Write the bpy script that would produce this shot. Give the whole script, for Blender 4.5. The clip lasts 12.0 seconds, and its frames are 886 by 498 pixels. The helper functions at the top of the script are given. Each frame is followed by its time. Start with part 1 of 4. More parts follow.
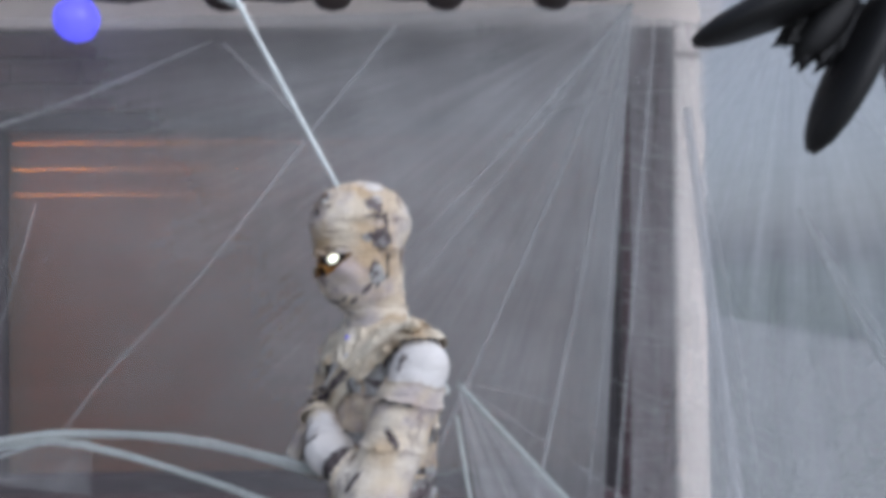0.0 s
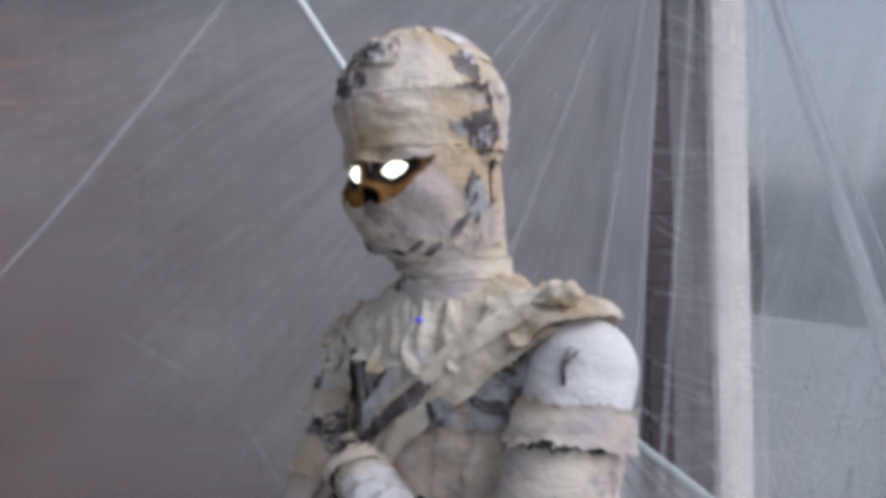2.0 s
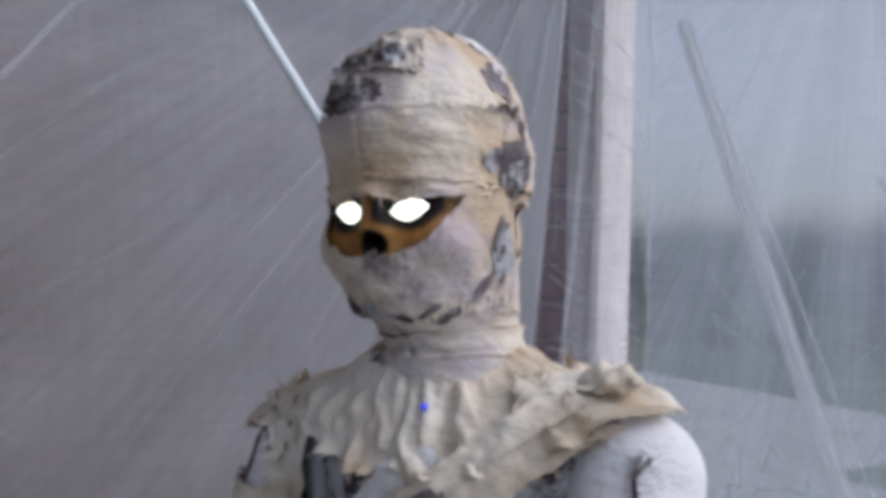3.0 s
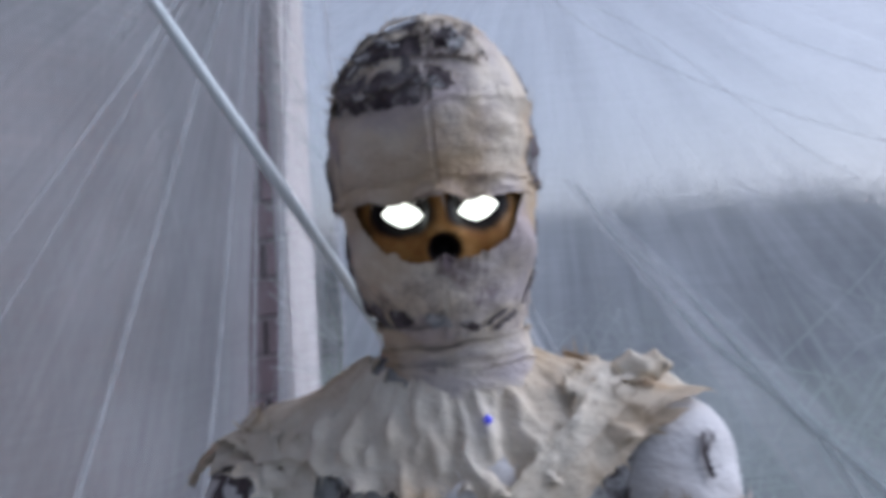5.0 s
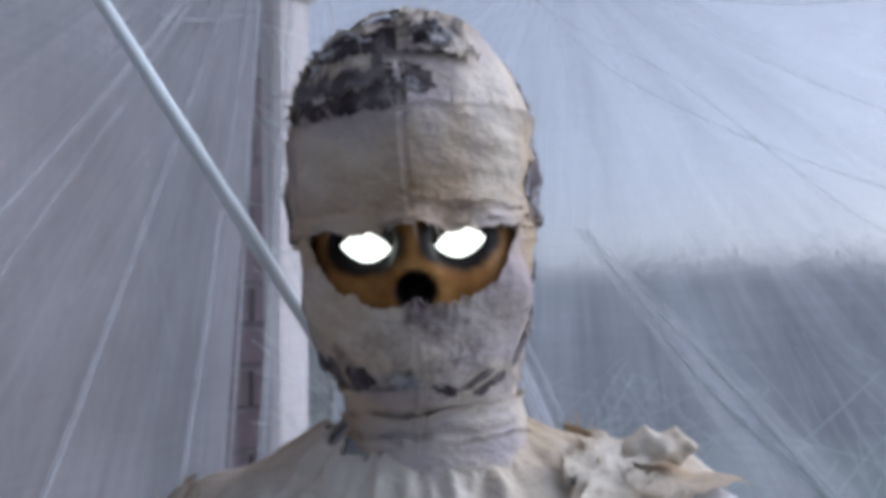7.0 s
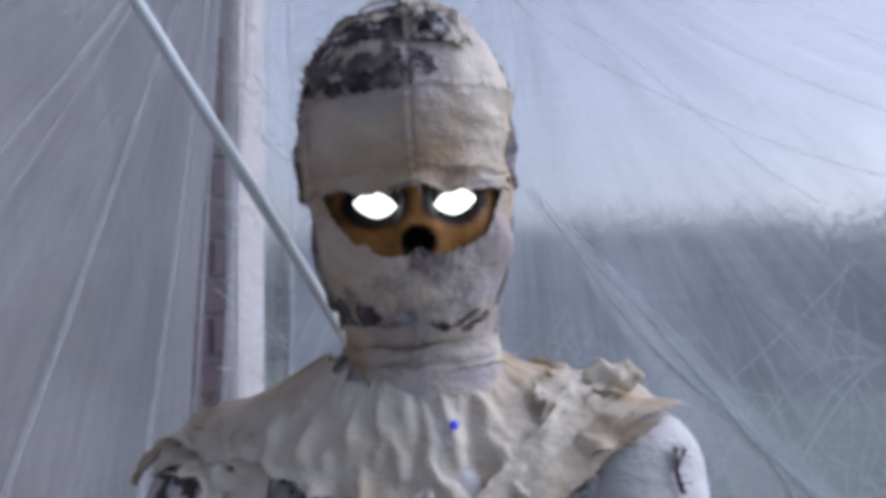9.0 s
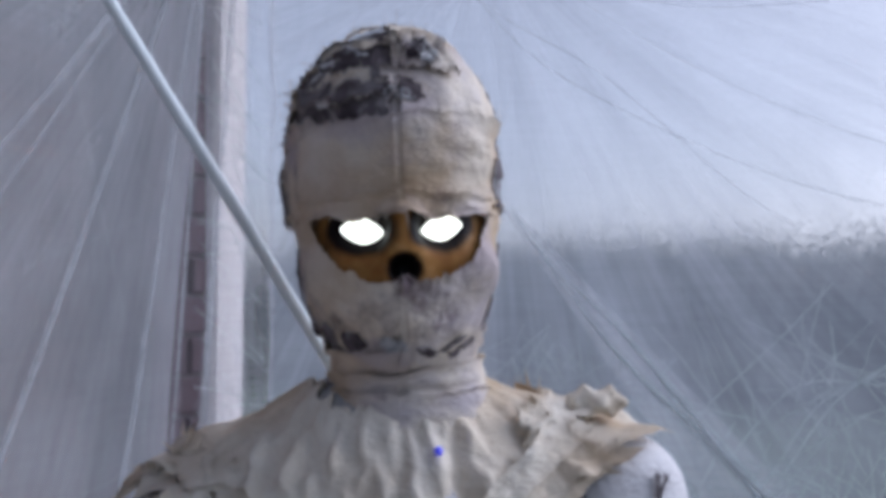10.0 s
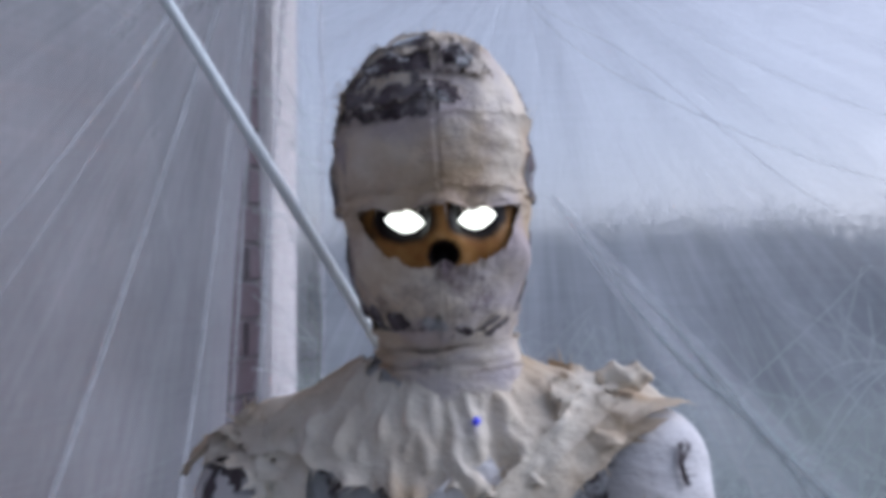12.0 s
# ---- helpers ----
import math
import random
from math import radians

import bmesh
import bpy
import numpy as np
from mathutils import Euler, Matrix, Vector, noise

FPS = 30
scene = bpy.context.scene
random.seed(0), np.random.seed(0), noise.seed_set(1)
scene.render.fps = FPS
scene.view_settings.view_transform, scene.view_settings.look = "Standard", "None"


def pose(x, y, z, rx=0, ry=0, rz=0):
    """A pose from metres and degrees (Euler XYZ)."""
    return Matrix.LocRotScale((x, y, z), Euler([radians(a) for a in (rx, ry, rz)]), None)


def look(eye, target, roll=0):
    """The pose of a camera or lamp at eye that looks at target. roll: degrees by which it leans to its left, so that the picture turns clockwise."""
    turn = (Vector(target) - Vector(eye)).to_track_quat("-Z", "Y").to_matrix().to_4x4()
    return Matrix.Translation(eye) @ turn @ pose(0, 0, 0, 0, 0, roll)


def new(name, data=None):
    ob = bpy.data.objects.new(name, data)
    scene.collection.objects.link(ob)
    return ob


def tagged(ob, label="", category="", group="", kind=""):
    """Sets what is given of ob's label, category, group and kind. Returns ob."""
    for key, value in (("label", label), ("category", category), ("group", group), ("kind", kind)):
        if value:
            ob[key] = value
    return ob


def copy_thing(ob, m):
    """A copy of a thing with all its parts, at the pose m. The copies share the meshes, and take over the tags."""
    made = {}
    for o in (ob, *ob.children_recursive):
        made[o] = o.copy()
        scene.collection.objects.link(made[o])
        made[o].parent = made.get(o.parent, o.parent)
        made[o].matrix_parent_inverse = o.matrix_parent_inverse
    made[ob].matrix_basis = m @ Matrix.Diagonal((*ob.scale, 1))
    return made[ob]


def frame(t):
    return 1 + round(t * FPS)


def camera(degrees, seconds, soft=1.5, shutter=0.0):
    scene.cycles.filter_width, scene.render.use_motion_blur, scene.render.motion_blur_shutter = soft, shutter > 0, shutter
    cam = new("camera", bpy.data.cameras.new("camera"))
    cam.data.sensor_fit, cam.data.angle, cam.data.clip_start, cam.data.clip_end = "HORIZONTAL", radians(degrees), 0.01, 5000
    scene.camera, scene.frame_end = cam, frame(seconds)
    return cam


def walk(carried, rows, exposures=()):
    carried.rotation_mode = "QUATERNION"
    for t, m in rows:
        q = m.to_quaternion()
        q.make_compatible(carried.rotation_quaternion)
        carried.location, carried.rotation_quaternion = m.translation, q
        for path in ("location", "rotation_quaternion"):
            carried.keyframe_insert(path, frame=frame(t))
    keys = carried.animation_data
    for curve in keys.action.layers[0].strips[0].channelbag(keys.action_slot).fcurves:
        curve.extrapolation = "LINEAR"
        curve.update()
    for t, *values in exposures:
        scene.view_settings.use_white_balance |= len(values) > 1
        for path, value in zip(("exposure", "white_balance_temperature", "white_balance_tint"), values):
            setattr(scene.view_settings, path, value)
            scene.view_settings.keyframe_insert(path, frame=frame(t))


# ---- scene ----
from mathutils.bvhtree import BVHTree

cam = camera(48.5, 12.0, soft=5.2, shutter=0.4)
PATH = [
    (0, (-0.02, 0.05, 1.464), (0.025, 2.049, 1.49), -0.5),
    (0.5, (-0.048, 0.339, 1.466), (-0.09, 2.335, 1.355), -1.5),
    (1, (-0.11, 0.601, 1.379), (-0.148, 2.599, 1.314), -1.5),
    (1.5, (-0.26, 0.774, 1.403), (0.122, 2.737, 1.373), -2.5),
    (2, (-0.387, 0.977, 1.415), (0.122, 2.91, 1.368), -1.5),
    (2.5, (-0.459, 1.203, 1.422), (0.394, 3.011, 1.446), -1.4),
    (2.7, (-0.465, 1.239, 1.444), (0.419, 3.033, 1.45), 0.2),
    (4.3, (-0.868, 1.432, 1.397), (0.782, 2.556, 1.518), -3.1),
    (4.5, (-0.876, 1.525, 1.424), (0.88, 2.482, 1.465), -3.5),
    (5, (-0.773, 1.58, 1.432), (0.922, 2.64, 1.469), -2.8),
    (5.5, (-0.57, 1.67, 1.427), (0.94, 2.98, 1.488), -1.8),
    (6, (-0.537, 1.658, 1.421), (0.946, 2.994, 1.552), -1.5),
    (6.5, (-0.587, 1.631, 1.425), (1.007, 2.828, 1.581), -0.3),
    (8.3, (-0.724, 1.63, 1.43), (1.017, 2.608, 1.54), -1.2),
    (8.5, (-0.73, 1.615, 1.431), (0.989, 2.634, 1.504), -0.1),
    (9, (-0.753, 1.614, 1.422), (0.998, 2.578, 1.48), -0.2),
    (9.5, (-0.762, 1.626, 1.423), (1.012, 2.547, 1.497), 0.3),
    (10, (-0.758, 1.618, 1.428), (1.014, 2.541, 1.521), 0.2),
    (10.5, (-0.796, 1.619, 1.434), (0.975, 2.541, 1.554), 0.6),
    (11, (-0.832, 1.602, 1.428), (0.938, 2.525, 1.552), 0.1),
    (11.5, (-0.851, 1.603, 1.422), (0.942, 2.485, 1.511), 0.0),
    (12, (-0.809, 1.58, 1.427), (0.915, 2.592, 1.49), -0.2),
]
walk(cam, [(t, look(eye, target, roll)) for t, eye, target, roll in PATH], [(0, 0.14, 5700, 12), (1, 0.0, 5750, 13), (2.5, 0.18, 5700, 15), (4.5, 0.13, 5450, 17), (5.5, 0.22, 5350, 15), (9.5, 0.20, 5350, 18), (12, 0.20, 5350, 18)])

# ---- world, sun, exposure ----
world = bpy.data.worlds.new("world")
scene.world = world
world.use_nodes = True
wn, wl = world.node_tree.nodes, world.node_tree.links
wn.clear()
sky = wn.new("ShaderNodeTexSky")
sky.sky_type = "NISHITA"
sky.sun_disc = False
sky.sun_elevation = radians(36)
sky.sun_rotation = radians(114)
sky.dust_density = 3.0
back = wn.new("ShaderNodeBackground")
back.inputs[1].default_value = 0.098
wout = wn.new("ShaderNodeOutputWorld")
haze = wn.new("ShaderNodeHueSaturation")
haze.inputs["Saturation"].default_value = 0.38
wl.new(sky.outputs[0], haze.inputs["Color"])
wl.new(haze.outputs[0], back.inputs[0])
wl.new(back.outputs[0], wout.inputs[0])
sun = new("sun", bpy.data.lights.new("sun", "SUN"))
sun.data.energy, sun.data.angle, sun.data.color = 1.85, radians(60), (1.0, 0.96, 0.92)
sun.matrix_world = look((4.2, -4.0, 6.0), (0, 2, 1))


# ---- materials ----
def mat(name, rough=0.8):
    m = bpy.data.materials.new(name)
    m.use_nodes = True
    b = m.node_tree.nodes["Principled BSDF"]
    b.inputs["Roughness"].default_value = rough
    return m, m.node_tree.nodes, m.node_tree.links, b


def noise_tex(n, l, scale, detail=4.0, stretch=None, rough=0.55, coord="Object"):
    tc = n.new("ShaderNodeTexCoord")
    tx = n.new("ShaderNodeTexNoise")
    tx.inputs["Scale"].default_value, tx.inputs["Detail"].default_value = scale, detail
    tx.inputs["Roughness"].default_value = rough
    if stretch:
        mp = n.new("ShaderNodeMapping")
        mp.inputs["Scale"].default_value = stretch[:3]
        if len(stretch) > 3:
            mp.inputs["Rotation"].default_value = [radians(a) for a in stretch[3:]]
        l.new(tc.outputs[coord], mp.inputs[0])
        l.new(mp.outputs[0], tx.inputs[0])
    else:
        l.new(tc.outputs[coord], tx.inputs[0])
    return tx.outputs["Fac"]


def ramp(n, l, fac, stops):
    r = n.new("ShaderNodeValToRGB")
    e = r.color_ramp.elements
    while len(e) < len(stops):
        e.new(0.5)
    for k, (p, c) in zip(e, stops):
        k.position, k.color = p, (*c, 1) if len(c) == 3 else c
    l.new(fac, r.inputs[0])
    return r.outputs[0]


def mixc(n, l, fac, a, b, mode="MIX"):
    x = n.new("ShaderNodeMix")
    x.data_type, x.blend_type = "RGBA", mode
    for v, s in ((fac, x.inputs[0]), (a, x.inputs[6]), (b, x.inputs[7])):
        if isinstance(v, bpy.types.NodeSocket):
            l.new(v, s)
        elif isinstance(v, tuple):
            s.default_value = (*v, 1)
        else:
            s.default_value = v
    return x.outputs[2]


def bump(n, l, b, height, strength, dist=0.002):
    k = n.new("ShaderNodeBump")
    k.inputs["Strength"].default_value, k.inputs["Distance"].default_value = strength, dist
    l.new(height, k.inputs["Height"])
    l.new(k.outputs[0], b.inputs["Normal"])


def simple(name, c1, c2, scale, rough=0.8, bump_s=0.3, bump_d=0.003, stretch=None, metal=0.0):
    m, n, l, b = mat(name, rough)
    f = noise_tex(n, l, scale, 6, stretch)
    f2 = noise_tex(n, l, scale * 0.13, 3)
    c = mixc(n, l, 0.5, ramp(n, l, f, [(0.3, c1), (0.7, c2)]), ramp(n, l, f2, [(0.3, c1), (0.7, c2)]))
    l.new(c, b.inputs["Base Color"])
    b.inputs["Metallic"].default_value = metal
    bump(n, l, b, f, bump_s, bump_d)
    return m


def cloth_mat(name, tones, stain, stain_lo, stain_hi, seedscale, smudge=None):
    m, n, l, b = mat(name, 0.95)
    big = noise_tex(n, l, 9 * seedscale, 5)
    c = ramp(n, l, big, [(0.36, tones[0]), (0.5, tones[1]), (0.68, tones[2])])
    st = ramp(n, l, noise_tex(n, l, 17 * seedscale, 7, (1, 1, 0.8), 0.62), [(stain_lo, (0, 0, 0)), (stain_hi, (1, 1, 1))])
    c = mixc(n, l, st, c, stain)
    if smudge:
        sm = ramp(n, l, noise_tex(n, l, 11, 5, (1, 1, 1.6), 0.6), [(0.49, (0, 0, 0)), (0.66, (0.55, 0.55, 0.55))])
        c = mixc(n, l, sm, c, smudge)
    weave = noise_tex(n, l, 420, 3, (1, 1, 0.35))
    c = mixc(n, l, 0.12, c, ramp(n, l, weave, [(0.3, (0.35, 0.32, 0.28)), (0.7, (1, 1, 1))]), "MULTIPLY")
    l.new(c, b.inputs["Base Color"])
    fold = noise_tex(n, l, 60, 6, (1, 1, 2.2))
    add = n.new("ShaderNodeMath")
    add.operation = "MULTIPLY_ADD"
    l.new(fold, add.inputs[0])
    add.inputs[1].default_value = 1.1
    add.inputs[2].default_value = 0.0
    crease = n.new("ShaderNodeMath")
    crease.operation = "MULTIPLY_ADD"
    l.new(noise_tex(n, l, 24, 4, (1, 1, 1.7, 20, 30, 0), 0.6), crease.inputs[0])
    crease.inputs[1].default_value = 4.5
    l.new(add.outputs[0], crease.inputs[2])
    bump(n, l, b, crease.outputs[0], 0.40, 0.0045)
    return m


M_GAUZE = cloth_mat("cream_gauze", [(0.55, 0.42, 0.28), (0.69, 0.60, 0.48), (0.80, 0.74, 0.66)], (0.17, 0.12, 0.11), 0.58, 0.70, 1.0, (0.36, 0.32, 0.40))
M_UNDER = cloth_mat("stained_under_cloth", [(0.26, 0.25, 0.25), (0.42, 0.42, 0.42), (0.55, 0.54, 0.54)], (0.055, 0.04, 0.045), 0.50, 0.58, 1.6)
# White wrappings, and the brightly lit crown and own-left shoulder as colour.
M_WHITE = cloth_mat("white_and_lit_cloth", [(0.72, 0.68, 0.64), (0.78, 0.75, 0.74), (0.8, 0.78, 0.78)], (0.42, 0.36, 0.38), 0.70, 0.80, 1.0)
M_STAIN = cloth_mat("rotten_cloth", [(0.06, 0.045, 0.05), (0.13, 0.105, 0.11), (0.28, 0.25, 0.25)], (0.42, 0.38, 0.37), 0.57, 0.66, 3.0)
M_CAPE = cloth_mat("cream_cape_cloth", [(0.54, 0.42, 0.28), (0.71, 0.62, 0.49), (0.82, 0.76, 0.65)], (0.30, 0.20, 0.12), 0.62, 0.76, 1.3)
M_SKULL, n_, l_, b_ = mat("amber_plastic_skin", 0.5)
# Point attribute that blends the amber to near black.
at_ = n_.new("ShaderNodeAttribute")
at_.attribute_name = "face_dark"
c_ = ramp(n_, l_, noise_tex(n_, l_, 38, 5), [(0.3, (0.22, 0.085, 0.018)), (0.55, (0.42, 0.21, 0.06)), (0.72, (0.56, 0.33, 0.13))])
l_.new(mixc(n_, l_, at_.outputs["Fac"], c_, (0.006, 0.004, 0.004)), b_.inputs["Base Color"])
b_.inputs["Specular IOR Level"].default_value = 0.12
bump(n_, l_, b_, noise_tex(n_, l_, 70, 4), 0.3, 0.002)
M_DARK = simple("black_socket", (0.004, 0.003, 0.003), (0.012, 0.008, 0.006), 60, 0.9)
M_DARK.node_tree.nodes["Principled BSDF"].inputs["Specular IOR Level"].default_value = 0.1
M_EYE, n_, l_, b_ = mat("glowing_eye", 0.3)
b_.inputs["Base Color"].default_value = (0.9, 0.9, 0.8, 1)
b_.inputs["Emission Color"].default_value = (1.0, 0.97, 0.72, 1)
b_.inputs["Emission Strength"].default_value = 2.2
M_BLUE_DOT, n_, l_, b_ = mat("blue_dot", 0.3)
b_.inputs["Base Color"].default_value = (0.1, 0.1, 0.8, 1)
b_.inputs["Emission Color"].default_value = (0.12, 0.12, 1.0, 1)
b_.inputs["Emission Strength"].default_value = 0.16
M_BULB, n_, l_, b_ = mat("purple_bulb", 0.35)
b_.inputs["Base Color"].default_value = (0.12, 0.1, 0.7, 1)
b_.inputs["Emission Color"].default_value = (0.12, 0.11, 0.85, 1)
b_.inputs["Emission Strength"].default_value = 1.0
M_BRICK = simple("dark_red_brick", (0.065, 0.04, 0.048), (0.115, 0.07, 0.08), 55, 0.9, 0.5, 0.004)
M_MORTAR = simple("grey_mortar", (0.13, 0.10, 0.105), (0.20, 0.165, 0.165), 80, 0.95, 0.5, 0.003)
M_PAINT = simple("weathered_cream_paint", (0.70, 0.62, 0.58), (0.82, 0.75, 0.71), 12, 0.6, 0.15, 0.002)
M_SLAT = simple("taupe_blind_slat", (0.16, 0.12, 0.10), (0.24, 0.185, 0.155), 14, 0.6, 0.1, 0.001)
n_, l_ = M_SLAT.node_tree.nodes, M_SLAT.node_tree.links
tr_, mx_ = n_.new("ShaderNodeBsdfTranslucent"), n_.new("ShaderNodeMixShader")
tr_.inputs[0].default_value = (0.62, 0.36, 0.18, 1)
mx_.inputs[0].default_value = 0.4
l_.new(n_["Principled BSDF"].outputs[0], mx_.inputs[1])
l_.new(tr_.outputs[0], mx_.inputs[2])
l_.new(mx_.outputs[0], n_["Material Output"].inputs[0])
M_FRAME = simple("dark_window_frame", (0.035, 0.028, 0.035), (0.07, 0.055, 0.065), 30, 0.5, 0.15)
M_CONC = simple("porch_concrete", (0.20, 0.19, 0.18), (0.33, 0.32, 0.30), 22, 0.9, 0.4)
M_DRIVE = simple("driveway_concrete", (0.22, 0.22, 0.22), (0.34, 0.34, 0.33), 9, 0.9, 0.3)
M_GRASS = simple("lawn", (0.03, 0.05, 0.03), (0.06, 0.09, 0.05), 8, 0.95, 0.8, 0.03)
M_LEAF = simple("hedge_leaf", (0.018, 0.046, 0.040), (0.036, 0.082, 0.068), 14, 0.95, 0.2)
M_LEAF.node_tree.nodes["Principled BSDF"].inputs["Specular IOR Level"].default_value = 0.05
M_BARK = simple("bark", (0.05, 0.04, 0.03), (0.12, 0.095, 0.075), 30, 0.95, 0.8, 0.01)
M_BLACK = simple("black_feather", (0.004, 0.004, 0.005), (0.014, 0.013, 0.015), 90, 0.55, 0.6, 0.002, (1, 1, 8))
M_RED = simple("red_plastic", (0.25, 0.01, 0.01), (0.4, 0.02, 0.02), 40, 0.3, 0.05)
M_CABLE = simple("dark_cable", (0.012, 0.01, 0.012), (0.03, 0.025, 0.03), 60, 0.5, 0.1)
M_ORN = simple("dark_brown_ornament", (0.03, 0.022, 0.02), (0.07, 0.05, 0.05), 40, 0.6, 0.3)
M_ROOM = simple("room_plaster", (0.45, 0.38, 0.30), (0.55, 0.47, 0.38), 6, 0.9, 0.1)
M_GLASS, n_, l_, b_ = mat("window_glass", 0.02)
b_.inputs["Transmission Weight"].default_value = 1.0
b_.inputs["IOR"].default_value = 1.45
M_LAMP, n_, l_, b_ = mat("orange_lamp", 0.4)
b_.inputs["Emission Color"].default_value = (1.0, 0.33, 0.06, 1)
b_.inputs["Emission Strength"].default_value = 85.0


def web_mat(name, lo, hi, streak=0.5, white=(0.82, 0.83, 0.85), spread=(0.0, 2.0, 1.0, 1.0)):
    """Gauze of fine fibres drawn to a tie point: holes between the fibres let the view through."""
    m = bpy.data.materials.new(name)
    m.use_nodes = True
    n, l = m.node_tree.nodes, m.node_tree.links
    n.clear()
    dif, trl, tra = n.new("ShaderNodeBsdfDiffuse"), n.new("ShaderNodeBsdfTranslucent"), n.new("ShaderNodeBsdfTransparent")
    dif.inputs[0].default_value = trl.inputs[0].default_value = (*white, 1)
    both, mx, out = n.new("ShaderNodeMixShader"), n.new("ShaderNodeMixShader"), n.new("ShaderNodeOutputMaterial")
    both.inputs[0].default_value = 0.45
    l.new(dif.outputs[0], both.inputs[1])
    l.new(trl.outputs[0], both.inputs[2])
    at = n.new("ShaderNodeAttribute")
    at.attribute_name = "fibre"

    def along(sx, sy, detail):
        mp, tx = n.new("ShaderNodeMapping"), n.new("ShaderNodeTexNoise")
        mp.inputs["Scale"].default_value = (sx, sy, 1)
        tx.inputs["Scale"].default_value, tx.inputs["Detail"].default_value = 1.0, detail
        l.new(at.outputs["Vector"], mp.inputs[0])
        l.new(mp.outputs[0], tx.inputs[0])
        return tx.outputs["Fac"]

    clump = noise_tex(n, l, 2.2, 4)
    c = ramp(n, l, clump, [(0.30, (lo, lo, lo)), (0.70, (hi, hi, hi))])
    a, b = 1 - streak, 1 + streak
    for fac, w in ((along(11, 1.3, 4), 1.0), (along(70, 3.5, 3), 0.6), (noise_tex(n, l, 150, 3, (1, 0.05, 0.05, 0, 40, 15)), 0.35), (noise_tex(n, l, 130, 3, (0.05, 0.05, 1, 15, 30, 0)), 0.35)):
        r = ramp(n, l, fac, [(0.32, (1 - streak * w,) * 3), (0.68, (1 + streak * w,) * 3)])
        c = mixc(n, l, 1.0, c, r, "MULTIPLY")
    sep = n.new("ShaderNodeSeparateXYZ")
    l.new(at.outputs["Vector"], sep.inputs[0])
    dens = n.new("ShaderNodeMapRange")
    l.new(sep.outputs["Y"], dens.inputs["Value"])
    for key, val in zip(("From Min", "From Max", "To Min", "To Max"), spread):
        dens.inputs[key].default_value = val
    k = n.new("ShaderNodeMath")
    k.operation, k.use_clamp = "MULTIPLY", True
    l.new(c, k.inputs[0])
    l.new(dens.outputs[0], k.inputs[1])
    l.new(k.outputs[0], mx.inputs[0])
    l.new(tra.outputs[0], mx.inputs[1])
    l.new(both.outputs[0], mx.inputs[2])
    l.new(mx.outputs[0], out.inputs[0])
    return m


M_WEB = web_mat("stretched_web_gauze", 0.38, 0.62, 0.12, spread=(0.4, 1.95, 1.42, 0.12))
M_ROPE = web_mat("ropy_web", 0.50, 0.72, 0.25, (0.80, 0.86, 0.85))
M_WEBMID = web_mat("loose_web_gauze", 0.28, 0.42, 0.25)
M_WEBTHIN = web_mat("thin_web_gauze", 0.10, 0.22, 0.3, spread=(0.4, 1.8, 1.3, 0.25))
M_WEBSIDE = web_mat("side_web_gauze", 0.38, 0.50, 0.14, (0.74, 0.78, 0.84), (0.2, 1.2, 1.5, 0.85))
M_WEBDENSE = web_mat("dense_web_gauze", 0.58, 0.80, 0.2)
M_WISP = web_mat("wispy_web_strand", 0.22, 0.34, 0.3, (0.86, 0.88, 0.90))
M_STRAND = simple("white_web_strand", (0.70, 0.76, 0.76), (0.82, 0.86, 0.86), 90, 0.9, 0.6, 0.002, (1, 1, 0.1))


# ---- mesh helpers ----
def mesh_of(name, verts, faces, mats, idx=None, smooth=False):
    me = bpy.data.meshes.new(name)
    me.from_pydata([tuple(v) for v in verts], [], faces)
    for m in mats:
        me.materials.append(m)
    if idx is not None:
        me.polygons.foreach_set("material_index", idx)
    if smooth:
        me.polygons.foreach_set("use_smooth", [True] * len(me.polygons))
    me.update()
    return me


def box(bm, x0, x1, y0, y1, z0, z1):
    vs = [bm.verts.new(p) for p in ((x0, y0, z0), (x1, y0, z0), (x1, y1, z0), (x0, y1, z0), (x0, y0, z1), (x1, y0, z1), (x1, y1, z1), (x0, y1, z1))]
    for f in ((0, 3, 2, 1), (4, 5, 6, 7), (0, 1, 5, 4), (1, 2, 6, 5), (2, 3, 7, 6), (3, 0, 4, 7)):
        bm.faces.new([vs[i] for i in f])


def part(name, bm, material, parent=None, label="", bevel=0.0, smooth=False):
    if bevel:
        bmesh.ops.bevel(bm, geom=bm.edges[:], offset=bevel, segments=2, affect="EDGES")
    me = bpy.data.meshes.new(name)
    bm.to_mesh(me)
    bm.free()
    me.materials.append(material)
    if smooth:
        me.polygons.foreach_set("use_smooth", [True] * len(me.polygons))
    ob = new(name, me)
    if parent:
        ob.parent = parent
    if label:
        tagged(ob, label)
    return ob


def boxpart(name, dims, material, parent=None, label="", bevel=0.0):
    bm = bmesh.new()
    box(bm, *dims)
    return part(name, bm, material, parent, label, bevel)


